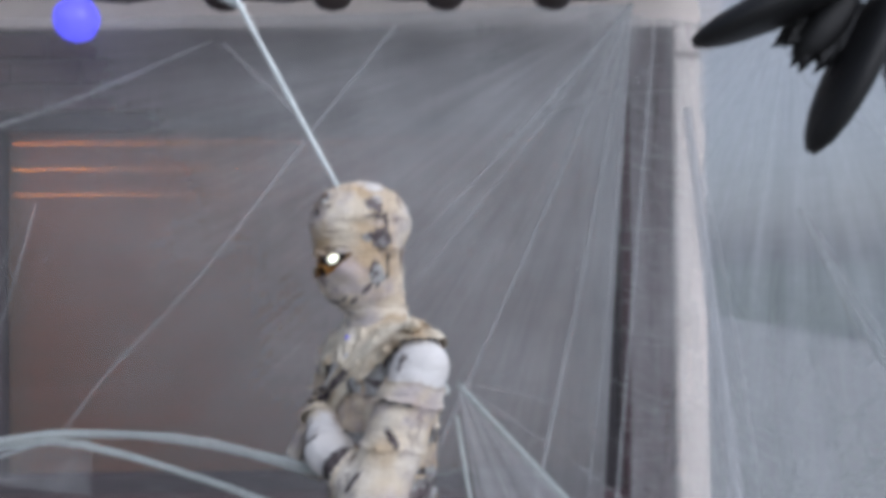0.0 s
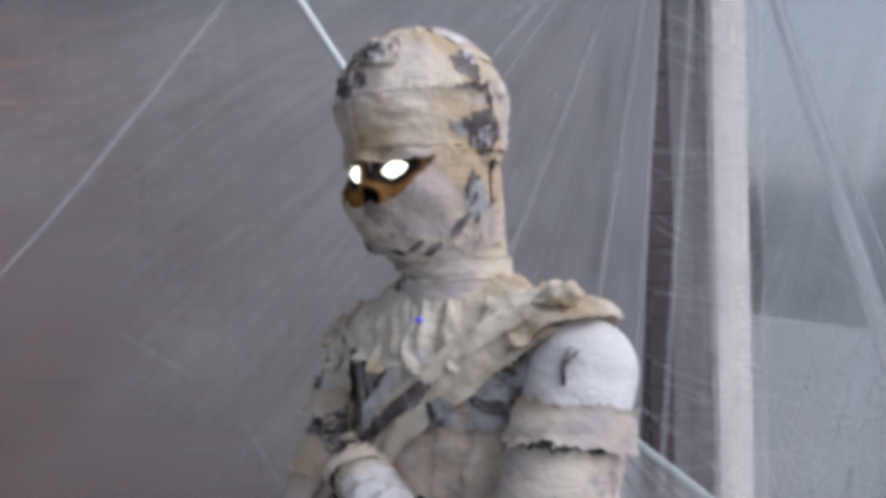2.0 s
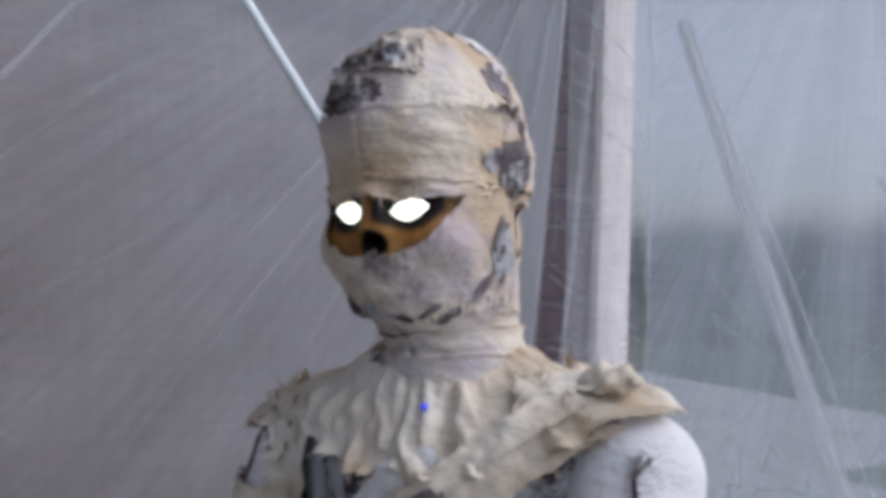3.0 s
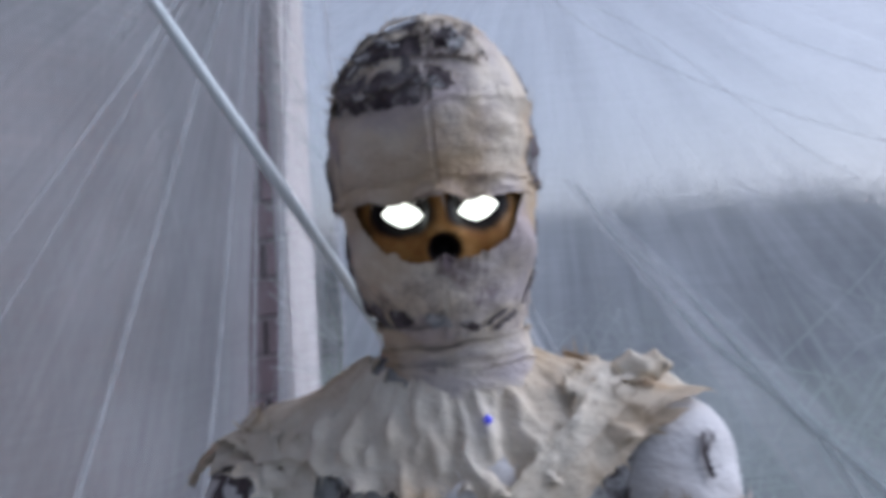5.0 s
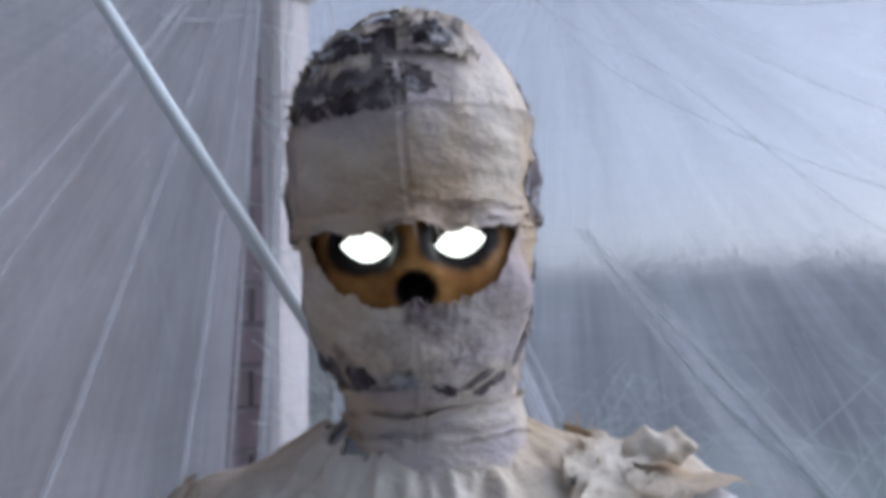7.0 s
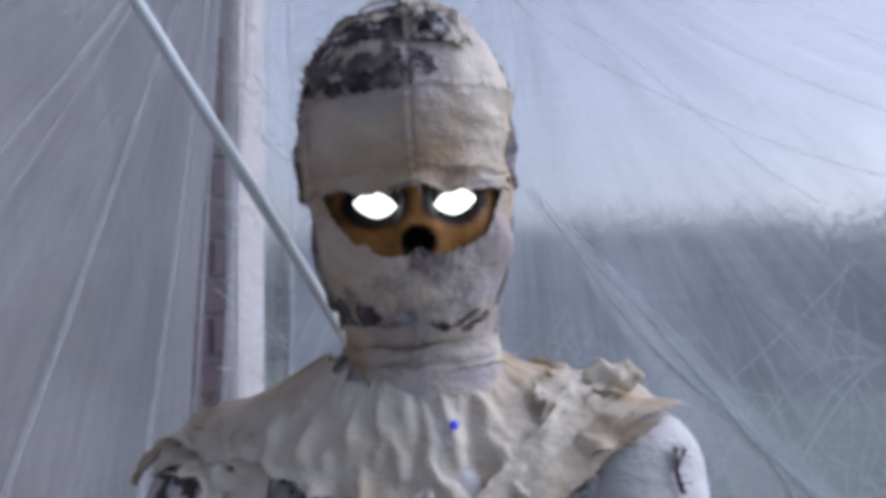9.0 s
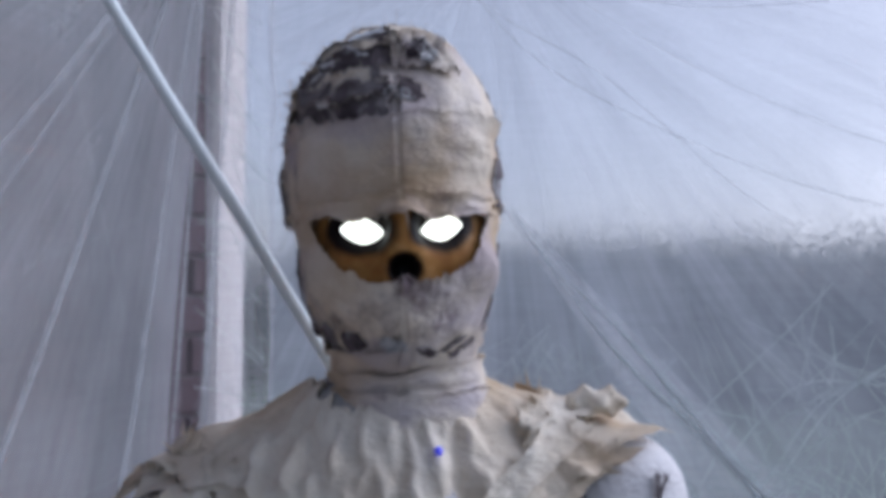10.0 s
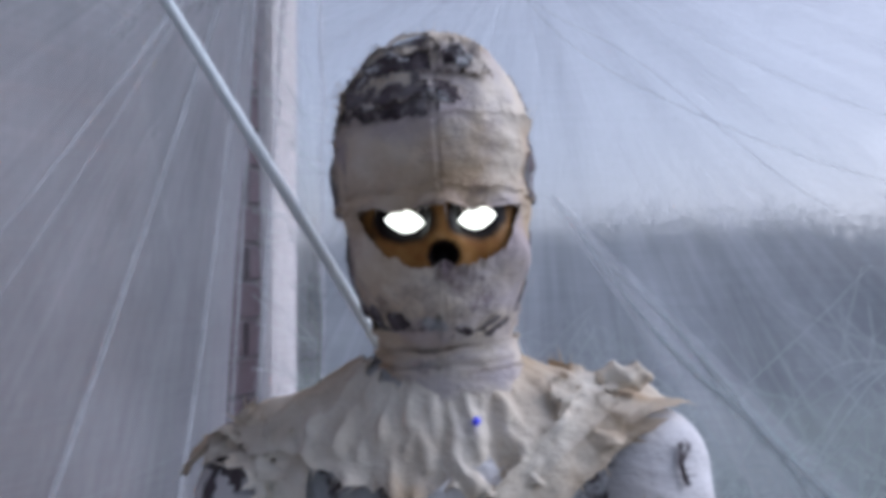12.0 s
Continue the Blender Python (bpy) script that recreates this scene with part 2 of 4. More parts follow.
def tube(points, radii, sides=6):
    """Vertices and faces of a tube along points."""
    pts = [Vector(p) for p in points]
    vs, fs = [], []
    for i, p in enumerate(pts):
        d = (pts[min(i + 1, len(pts) - 1)] - pts[max(i - 1, 0)]).normalized()
        a = d.orthogonal().normalized() if abs(d.z) > 0.95 else d.cross(Vector((0, 0, 1))).normalized()
        b = d.cross(a)
        r = radii[i] if hasattr(radii, "__len__") else radii
        for k in range(sides):
            q = 2 * math.pi * k / sides
            vs.append(p + a * (r * math.cos(q)) + b * (r * math.sin(q)))
    for i in range(len(pts) - 1):
        for k in range(sides):
            k2 = (k + 1) % sides
            fs.append((i * sides + k, i * sides + k2, (i + 1) * sides + k2, (i + 1) * sides + k))
    fs.append(tuple(range(sides))[::-1])
    fs.append(tuple((len(pts) - 1) * sides + k for k in range(sides)))
    return vs, fs


def sag(a, b, drop, n=16, wob=0.0, seed=0.0):
    """A hanging line from a to b."""
    a, b = Vector(a), Vector(b)
    out = []
    for i in range(n + 1):
        u = i / n
        p = a.lerp(b, u)
        p.z -= drop * 4 * u * (1 - u)
        if wob:
            p += Vector(noise.noise_vector((u * 5 + seed, seed * 1.7, 3.1))) * wob
        out.append(p)
    return out

# ---- ground and house ----
bm = bmesh.new()
bmesh.ops.create_grid(bm, x_segments=60, y_segments=60, size=400)
for v in bm.verts:
    v.co.z = -0.16
ground = tagged(part("ground", bm, M_GRASS), "dull green mown lawn reaching far away", "ground", kind="structure")
porch = tagged(boxpart("pavement", (-4.5, 1.25, -2.0, 2.9, -0.3, 0.0), M_CONC, bevel=0.01), "grey concrete porch slab with rough surface", "pavement", kind="structure")

tagged(boxpart("road", (1.25, 5.5, 1.0, 6.5, -0.3, -0.135), M_DRIVE), "grey concrete driveway running past the house", "driveway", kind="structure")
street = tagged(boxpart("road", (-30.0, 8.5, 6.5, 30.0, -0.3, -0.135), M_DRIVE), "grey worn street beyond the porch", "road", kind="structure")

WY = 2.9
WX0, WX1, WZ0, WZ1 = -1.29, 0.56, 0.80, 1.905
wall = new("wall_north")
tagged(wall, "dark red brick house wall behind the webs", "wall", kind="structure")
CORNER = 0.71


def brick_core(name, d):
    return boxpart(name, d, M_MORTAR, wall)


brick_core("mortar_bed", (-4.5, WX0, WY, WY + 0.25, 0, 2.14))
brick_core("mortar_bed", (WX1, CORNER, WY, WY + 0.25, 0, 2.14))
brick_core("mortar_bed", (WX0, WX1, WY, WY + 0.25, 0, WZ0 - 0.04))
brick_core("mortar_bed", (WX0, WX1, WY, WY + 0.25, WZ1, 2.14))
frieze = tagged(boxpart("trim", (-4.5, 0.86, WY - 0.03, WY + 0.3, 2.14, 2.50), M_PAINT, bevel=0.006), "cream painted frieze board under the porch roof", "trim", kind="structure")
# Out of view; added to keep sky light off the wall top and figure.
ceiling = tagged(boxpart("ceiling", (-4.5, 0.95, 2.2, 3.2, 2.50, 2.58), M_PAINT), "unseen cream soffit added to shade the wall top", "ceiling", kind="structure")

window = tagged(new("window_1"), "wide window with closed taupe blinds and warm lamp behind", "window", kind="structure")
for nm, d in (("window_frame", (WX0, WX0 + 0.05, WY + 0.03, WY + 0.1, WZ0, WZ1)), ("window_frame", (WX1 - 0.05, WX1, WY + 0.03, WY + 0.1, WZ0, WZ1)),
              ("window_frame", (WX0 + 0.05, WX1 - 0.05, WY + 0.03, WY + 0.1, WZ0, WZ0 + 0.05)), ("window_frame", (WX0 + 0.05, WX1 - 0.05, WY + 0.03, WY + 0.1, WZ1 - 0.05, WZ1)),
              ("window_sill", (WX0 - 0.04, WX1 + 0.04, WY - 0.05, WY + 0.12, WZ0 - 0.04, WZ0))):
    boxpart(nm, d, M_FRAME if nm == "window_frame" else M_BRICK, window, bevel=0.004)
pane = boxpart("pane", (WX0 + 0.05, WX1 - 0.05, WY + 0.06, WY + 0.066, WZ0 + 0.05, WZ1 - 0.05), M_GLASS, window)
pane.visible_shadow = False
blind = tagged(new("window_blind"), "closed taupe horizontal blind with broad slats", "blind")
sz = WZ0 + 0.06
SLATS = {}
while sz < WZ1 - 0.02:
    half = 0.0362 if 1.62 < sz < 1.87 else 0.0415
    if half not in SLATS:
        bm = bmesh.new()
        box(bm, WX0 + 0.004, WX1 - 0.004, -0.0015, 0.0015, -half, half)
        bmesh.ops.rotate(bm, verts=bm.verts, cent=(0, 0, 0), matrix=Matrix.Rotation(radians(14), 3, "X"))
        s = part("slat", bm, M_SLAT, blind)
        SLATS[half] = s.data
    else:
        s = new("slat", SLATS[half])
        s.parent = blind
    s.location = (0, WY + 0.13, sz)
    sz += 0.0775
boxpart("headrail", (WX0 + 0.06, WX1 - 0.06, WY + 0.105, WY + 0.155, WZ1 - 0.012, WZ1), M_SLAT, blind)
# the room behind the blind
room = tagged(new("wall_room"), "plain plaster room behind the window blind", "wall", kind="structure")
for d in ((-3, 1.0, 4.6, 4.7, 0, 2.4), (-3.1, -3, 3.16, 4.7, 0, 2.4), (0.6, 0.7, 3.16, 4.6, 0, 2.4), (-3, 0.6, 3.16, 4.6, -0.1, 0), (-3, 0.6, 3.16, 4.6, 2.4, 2.5)):
    boxpart("plaster", d, M_ROOM, room)
bm = bmesh.new()
bmesh.ops.create_uvsphere(bm, u_segments=20, v_segments=12, radius=1.0, matrix=Matrix.Diagonal((0.13, 0.13, 0.11, 1)))
lamp = tagged(part("ceiling_lamp", bm, M_LAMP, smooth=True), "round orange lamp glowing behind the window blind", "lamp")
lamp.location = (-1.85, 3.92, 2.27)

post = tagged(new("porch_post"), "cream painted square porch post at the wall corner", "post")
boxpart("shaft", (0.714, 0.808, WY - 0.022, WY + 0.07, 0.14, 2.06), M_PAINT, post, bevel=0.008)
boxpart("base", (0.714, 0.822, WY - 0.037, WY + 0.085, 0.0, 0.14), M_PAINT, post, bevel=0.006)
boxpart("capital", (0.714, 0.822, WY - 0.037, WY + 0.085, 2.06, 2.138), M_PAINT, post, bevel=0.006)

# ---- the mummy figure ----
def ell(P, c, r):
    q = P - np.array(c)
    k0 = np.linalg.norm(q / np.array(r), axis=-1)
    k1 = np.linalg.norm(q / np.array(r) ** 2, axis=-1)
    return k0 * (k0 - 1) / np.maximum(k1, 1e-6)


def cap(P, a, b, r0, r1):
    a, b = np.array(a), np.array(b)
    h = np.clip(((P - a) @ (b - a)) / ((b - a) @ (b - a)), 0, 1)
    return np.linalg.norm(P - a - h[..., None] * (b - a), axis=-1) - (r0 + (r1 - r0) * h)


def join(a, b, k):
    h = np.maximum(k - np.abs(a - b), 0) / k
    return np.minimum(a, b) - h * h * k / 4


def carve(a, b, k):
    return -join(-a, b, k)


def skin(field, lo, hi, step):
    """The surface where a distance field is zero, as vertices and quads."""
    ax = [np.arange(lo[i], hi[i] + step, step) for i in range(3)]
    G = np.stack(np.meshgrid(*ax, indexing="ij"), -1)
    F = field(G)
    n = np.array(F.shape) - 1
    acc, cnt = np.zeros((*n, 3)), np.zeros(tuple(n))
    sl = [slice(0, -1), slice(1, None)]
    corner = [(i, j, k) for i in (0, 1) for j in (0, 1) for k in (0, 1)]
    for c in corner:
        for d in range(3):
            if c[d]:
                continue
            e = list(c)
            e[d] = 1
            fa, fb = F[sl[c[0]], sl[c[1]], sl[c[2]]], F[sl[e[0]], sl[e[1]], sl[e[2]]]
            ga, gb = G[sl[c[0]], sl[c[1]], sl[c[2]]], G[sl[e[0]], sl[e[1]], sl[e[2]]]
            x = (fa < 0) != (fb < 0)
            t = np.where(x, fa / np.where(x, fa - fb, 1), 0)
            acc += np.where(x[..., None], ga + t[..., None] * (gb - ga), 0)
            cnt += x
    on = cnt > 0
    ids = np.full(tuple(n), -1)
    ids[on] = np.arange(on.sum())
    verts = acc[on] / cnt[on][:, None]
    quads = []
    for d in range(3):
        o1, o2 = [(1, 2), (2, 0), (0, 1)][d]
        fa = np.take(F, range(F.shape[d] - 1), d)
        fb = np.take(F, range(1, F.shape[d]), d)
        idx = np.argwhere((fa < 0) != (fb < 0))
        idx = idx[(idx[:, o1] > 0) & (idx[:, o2] > 0) & (idx[:, o1] < n[o1]) & (idx[:, o2] < n[o2])]
        flip = fa[tuple(idx.T)] < 0

        def at(a, b):
            q = idx.copy()
            q[:, o1] -= a
            q[:, o2] -= b
            return ids[tuple(q.T)]

        q = np.stack([at(1, 1), at(0, 1), at(0, 0), at(1, 0)], 1)
        q[~flip] = q[~flip][:, ::-1]
        quads.append(q)
    return [Vector(v) for v in verts], [tuple(int(i) for i in f) for f in np.concatenate(quads)]


MV, MF, MI, MD = [], [], [], []
MATS = [M_GAUZE, M_UNDER, M_WHITE, M_STAIN, M_SKULL, M_DARK, M_EYE, M_BLUE_DOT, M_CAPE]
GAUZE, UNDER, WHITE, STAIN, SKULL, DARK, EYE, BLUE_DOT, CAPE = range(9)
dice = random.Random(7)


def add(vs, fs, idx, m=None, face_dark=None):
    o = len(MV)
    MV.extend((m @ Vector(v)) if m else Vector(v) for v in vs)
    MD.extend(face_dark or [0.0] * len(vs))
    MF.extend(tuple(i + o for i in f) for f in fs)
    MI.extend([idx] * len(fs) if isinstance(idx, int) else idx)


def sm01(a, b, x):
    t = min(1, max(0, (x - a) / (b - a)))
    return t * t * (3 - 2 * t)


def drape(tree, m, ray, nu, nv, off, mt, seed, folds=0.0025, fold_u=6.0, fold_v=2.0, reach=1.0, thread=0.4, gap=0.06, curl=0.0022, taper=0.0):
    """A torn strip of cloth laid on a form. ray(u, v) gives the start and the way of the ray that finds the form."""
    grid, vs = {}, []
    for i in range(nu + 1):
        for j in range(nv + 1):
            u, v = i / nu, j / nv
            o, d = ray(u, v)
            h = tree.ray_cast(o, d, reach)
            if h[0] is None:
                continue
            nrm = h[1] if h[1].dot(d) < 0 else -h[1]
            edge = min(v, 1 - v)
            lift = off + folds * (0.7 * noise.noise((u * fold_u + seed, v * fold_v, seed)) + 1.1 * max(0, noise.noise((u * fold_u * 1.7 + v * 1.5, v * fold_v * 2.3 + seed, 2.2))))
            lift += curl * (1 - sm01(0, 0.16, edge)) * (0.6 + 0.8 * noise.noise((u * 30, v * 2, seed + 9)))
            lift *= 1 - taper * v
            grid[i, j] = len(vs)
            vs.append(h[0] + (nrm * 0.7 - d * 0.3) * max(0.0012, lift))
    fs = []
    for i in range(nu):
        for j in range(nv):
            q = [(i, j), (i + 1, j), (i + 1, j + 1), (i, j + 1)]
            if all(x in grid for x in q):
                ps = [vs[grid[x]] for x in q]
                if max((ps[0] - ps[2]).length, (ps[1] - ps[3]).length) < gap:
                    fs.append(tuple(grid[x] for x in q))
    edges = {}
    for f in fs:
        for q in range(4):
            edges[f[q], f[(q + 1) % 4]] = f
    n0 = len(vs)
    mid = sum(vs, Vector()) / max(1, n0)
    rim = [(a, b) for a, b in edges if (b, a) not in edges]
    back_vs = []
    for p in vs:
        back_vs.append(p + (mid - p).normalized() * 0.0022)
    out_fs = fs + [(a, b, b + n0, a + n0) for a, b in rim]
    extra = []
    for a, b in rim:
        if dice.random() < thread:
            f = edges[a, b]
            c = sum((vs[x] for x in f), Vector()) / 4
            e = (vs[a] + vs[b]) / 2
            way = (e - c).normalized()
            ln = 0.003 + 0.010 * dice.random() ** 2
            side = (vs[b] - vs[a]) * 0.18
            tip = e + way * ln + Vector((dice.uniform(-1, 1), dice.uniform(-1, 1), dice.uniform(-1, 1))) * ln * 0.5
            k = n0 * 2 + len(extra)
            extra += [e - side, e + side, tip]
            out_fs.append((k, k + 1, k + 2))
    add(vs + back_vs + extra, out_fs, mt, m)


def polar(ang, el=0.0):
    a, e = radians(ang), radians(el)
    return Vector((math.sin(a) * math.cos(e), -math.cos(a) * math.cos(e), math.sin(e)))


def rag(u, seed, amount):
    return amount * (noise.noise((u * 14, seed, 0.3)) + 0.9 * noise.noise((u * 60, seed, 1.3)))


def band(tree, m, centre, lo, hi, a0, a1, off, mt, seed, nu=110, nv=9, ragged=0.003, far=0.3, **kw):
    """A strip round an upright axis; lo and hi are heights, or functions of the angle (0: front, 90: own left)."""
    lo_, hi_ = (lo if callable(lo) else lambda a: lo), (hi if callable(hi) else lambda a: hi)

    def ray(u, v):
        a = a0 + (a1 - a0) * u
        z0, z1 = lo_(a) + rag(u, seed, ragged), hi_(a) + rag(u, seed + 5, ragged)
        d = polar(a)
        return Vector((centre[0], centre[1], z0 + (z1 - z0) * v)) + d * far, -d

    drape(tree, m, ray, nu, nv, off, mt, seed, reach=far, **kw)


def hood(tree, m, centre, lo, hi, a0, a1, off, mt, seed, nu=90, nv=14, ragged=2.5, far=0.4, **kw):
    """A piece laid over a rounded top; lo and hi are elevations in degrees."""
    lo_, hi_ = (lo if callable(lo) else lambda a: lo), (hi if callable(hi) else lambda a: hi)

    def ray(u, v):
        a = a0 + (a1 - a0) * u
        e0, e1 = lo_(a) + rag(u, seed, ragged), hi_(a) + rag(u, seed + 5, ragged)
        a += rag(v, seed + 3, ragged) * (1 if u in (0, 1) else 0)
        d = polar(a, e0 + (e1 - e0) * v)
        return Vector(centre) + d * far, -d

    drape(tree, m, ray, nu, nv, off, mt, seed, reach=far, **kw)


def sleeve(tree, m, A, B, s0, s1, tilt, off, mt, seed, a0=-180, a1=180, nu=80, nv=8, ragged=0.03, far=0.085, **kw):
    """A strip round a limb from A to B, between the shares s0 and s1 of its length."""
    A, B = Vector(A), Vector(B)
    ax = (B - A).normalized()
    fx = (Vector((0, -1, 0)) - ax * ax.dot(Vector((0, -1, 0)))).normalized()
    sx = ax.cross(fx)

    def ray(u, v):
        a = radians(a0 + (a1 - a0) * u)
        t0, t1 = s0 + rag(u, seed, ragged), s1 + rag(u, seed + 5, ragged)
        d = fx * math.cos(a) + sx * math.sin(a)
        return A.lerp(B, t0 + (t1 - t0) * v + tilt * math.cos(a)) + d * far, -d

    drape(tree, m, ray, nu, nv, off, mt, seed, reach=far, **kw)


def sash(tree, m, path, width, core, off, mt, seed, nu=70, nv=7, ragged=0.12, far=0.25, **kw):
    """A strip along a line of points, pressed onto the form towards a core line (x, y)."""
    P = [Vector(p) for p in path]

    def ray(u, v):
        f = u * (len(P) - 1)
        i = min(int(f), len(P) - 2)
        p, t = P[i].lerp(P[i + 1], f - i), (P[i + 1] - P[i]).normalized()
        d = Vector((p.x - core[0], p.y - core[1], 0.04)).normalized()
        w = t.cross(d).normalized()
        vv = (v - 0.5) * (1 + rag(u, seed + (1 if v > 0.5 else 4), ragged)) * width * (1 + 0.25 * noise.noise((u * 3, seed, 0)))
        return p + w * vv + d * far, -d

    drape(tree, m, ray, nu, nv, off, mt, seed, reach=far + 0.12, **kw)


def fr(a):
    """1 at the front, 0 at the sides."""
    return max(0, math.cos(radians(a))) ** 2


# head, about its own centre: face towards -y, own left is +x
HEAD = pose(-0.0055, 0.011, 1.502, 0, -3.0, 3.5)
EYES = [Vector((-0.0262, -0.100, -0.0315)), Vector((0.0262, -0.100, -0.0315))]
NOSE = Vector((0.0, -0.110, -0.0575))


def head_field(P):
    f = ell(P, (0, -0.021, 0.038), (0.0715, 0.101, 0.0785))
    f = join(f, ell(P, (0, -0.030, -0.030), (0.0660, 0.082, 0.080)), 0.02)
    f = join(f, ell(P, (0, -0.034, -0.078), (0.050, 0.068, 0.046)), 0.03)
    f = join(f, cap(P, (0.002, 0.000, -0.06), (0.008, 0.011, -0.20), 0.049, 0.053), 0.03)
    for s in (-1, 1):
        f = join(f, ell(P, (s * 0.067, -0.002, 0.004), (0.009, 0.020, 0.030)), 0.012)
        f = join(f, ell(P, (s * 0.042, -0.078, -0.058), (0.018, 0.018, 0.012)), 0.02)
        f = carve(f, ell(P, (s * 0.0268, -0.120, -0.0305), (0.0225, 0.026, 0.0165)), 0.010)
    f = join(f, cap(P, (0, -0.110, -0.022), (0, -0.110, -0.042), 0.006, 0.008), 0.014)
    f = carve(f, ell(P, (0, -0.118, -0.0575), (0.0105, 0.022, 0.0100)), 0.004)
    return f


hv, hf = skin(head_field, (-0.1, -0.14, -0.2), (0.1, 0.11, 0.15), 0.0032)
hi = []
for f in hf:
    c = sum((hv[i] for i in f), Vector()) / 4
    k = STAIN if c.z > -0.1 else UNDER
    if c.y < -0.03 and -0.10 < c.z < 0.0:
        k = SKULL
    hi.append(k)
# Near black round eyes and nose hole, patchily darker towards the face's sides.
face_dark = []
for c in hv:
    q = min(((c.x - e.x) / 0.0235) ** 2 + ((c.z - e.z - 0.001) / 0.0170) ** 2 for e in EYES) + 0.25 * noise.noise(c * 70)
    w = ((c.x - NOSE.x) / 0.0120) ** 2 + ((c.z - NOSE.z) / 0.0112) ** 2
    side = 0.55 * sm01(0.036, 0.055, abs(c.x)) * (0.6 + noise.noise(c * 60))
    face_dark.append(max(1 - sm01(0.75, 1.35, q), 1 - sm01(0.8, 1.2, w), max(0, side)) if c.y < -0.03 else 0.0)
add(hv, hf, hi, HEAD, face_dark)
ht = BVHTree.FromPolygons(hv, hf)
for e, s in zip(EYES, (-1, 1)):
    vs, fs = [], []
    for j in range(9):
        v = j / 8 * 2 - 1
        for i in range(17):
            u = i / 16 * 2 - 1
            h = 0.0084 * max(0, 1 - abs(u) ** 1.7) ** 0.8
            dx = 0.0140 * u
            vs.append((e.x + dx, e.y - 0.003 + 0.007 * (s * u * 0.5 + 0.5) ** 2 - 0.002 * (1 - v * v), e.z + h * v + 0.0018 * s * u))
    for j in range(8):
        for i in range(16):
            a = j * 17 + i
            fs.append((a, a + 1, a + 18, a + 17))
    add(vs, fs, EYE, HEAD)
CC = (0, -0.018, 0.03)


def cheek_top(a):
    """Upper edge of the cheek wrapping: a wide U under the eyes and nose."""
    return -0.0195 - 0.0460 * max(0, 1 - abs(a / 47) ** 2.5)


band(ht, HEAD, (0, -0.01), 0.022, 0.040, 72, 110, 0.0044, GAUZE, 8.1, nu=40, nv=5)
band(ht, HEAD, (0, -0.02), lambda a: -0.10, lambda a: -0.024 - 0.0016 * (a - 70), 70, 98, 0.0040, GAUZE, 8.3, nu=40, nv=8)
band(ht, HEAD, (0, -0.01), -0.112, lambda a: -0.072 + 0.0012 * (a - 92), 76, 120, 0.0046, GAUZE, 8.5, nu=50, nv=6)
# cap pieces, then the bands of forehead, cheeks and neck
hood(ht, HEAD, CC, lambda a: 3 + 14 * sm01(40, 80, a), 89, 0, 100, 0.0030, GAUZE, 1.0, folds=0.003)
# Crown's bright lit side put in as whiter cloth colour.
hood(ht, HEAD, CC, lambda a: 58 + 8 * math.sin(radians(a * 3)), 89, 50, 210, 0.0036, WHITE, 1.4, ragged=3)
hood(ht, HEAD, CC, lambda a: 40 - 0.1 * (a - 84), 66, 80, 250, 0.0032, GAUZE, 1.9)
hood(ht, HEAD, CC, lambda a: 8, lambda a: 46, 94, 250, 0.0028, GAUZE, 1.7)
hood(ht, HEAD, CC, 1, lambda a: 8 + 3 * math.sin(radians(a * 5)), -92, -6, 0.0030, GAUZE, 2.05, nv=6, folds=0.003)
hood(ht, HEAD, CC, lambda a: 15 + 3 * math.sin(radians(a * 4)), 24, -80, 1, 0.0028, GAUZE, 2.0, nv=7, folds=0.003)
hood(ht, HEAD, CC, lambda a: 37 + a * 0.08, lambda a: 43 + a * 0.1, -95, 4, 0.0026, GAUZE, 2.3, nv=6, folds=0.004)
hood(ht, HEAD, CC, lambda a: 60 + a * 0.1, lambda a: 70, -120, 12, 0.0026, GAUZE, 2.6, nv=8, folds=0.003)
hood(ht, HEAD, CC, 12, 50, -112, -84, 0.003, GAUZE, 2.9, nu=30)
hood(ht, HEAD, CC, 22, 44, 3, 26, 0.0062, GAUZE, 3.1, nu=40, folds=0.006, fold_v=5)
band(ht, HEAD, (0, -0.01), lambda a: -0.0185 + 0.004 * sm01(20, 60, a) - 0.002 * fr(a + 30), lambda a: 0.040 + 0.003 * math.sin(radians(a * 2.2)), -96, 108, 0.0052, GAUZE, 3.4, nv=14, folds=0.0035, fold_u=7, fold_v=4)
band(ht, HEAD, (0, -0.01), lambda a: -0.022, lambda a: -0.012 + 0.003 * fr(a), -84, 60, 0.0064, GAUZE, 3.6, nv=4, ragged=0.0025, folds=0.003)
band(ht, HEAD, (0, -0.01), -0.016, 0.045, 104, 262, 0.0040, GAUZE, 3.8)
band(ht, HEAD, (0, -0.01), -0.024, -0.016, 55, 150, 0.0052, GAUZE, 3.9, nv=4)
band(ht, HEAD, (0, -0.02), lambda a: -0.098 - 0.012 * fr(a), cheek_top, -88, 2, 0.0044, GAUZE, 4.0, nv=16, thread=0.06, folds=0.003, fold_u=4, fold_v=4)
band(ht, HEAD, (0, -0.02), lambda a: -0.104 - 0.010 * fr(a), cheek_top, -2, 98, 0.0056, GAUZE, 4.3, nv=16, thread=0.06, folds=0.003, fold_u=4, fold_v=4)
band(ht, HEAD, (0, -0.005), -0.115, -0.026, 92, 268, 0.0040, GAUZE, 5.0)
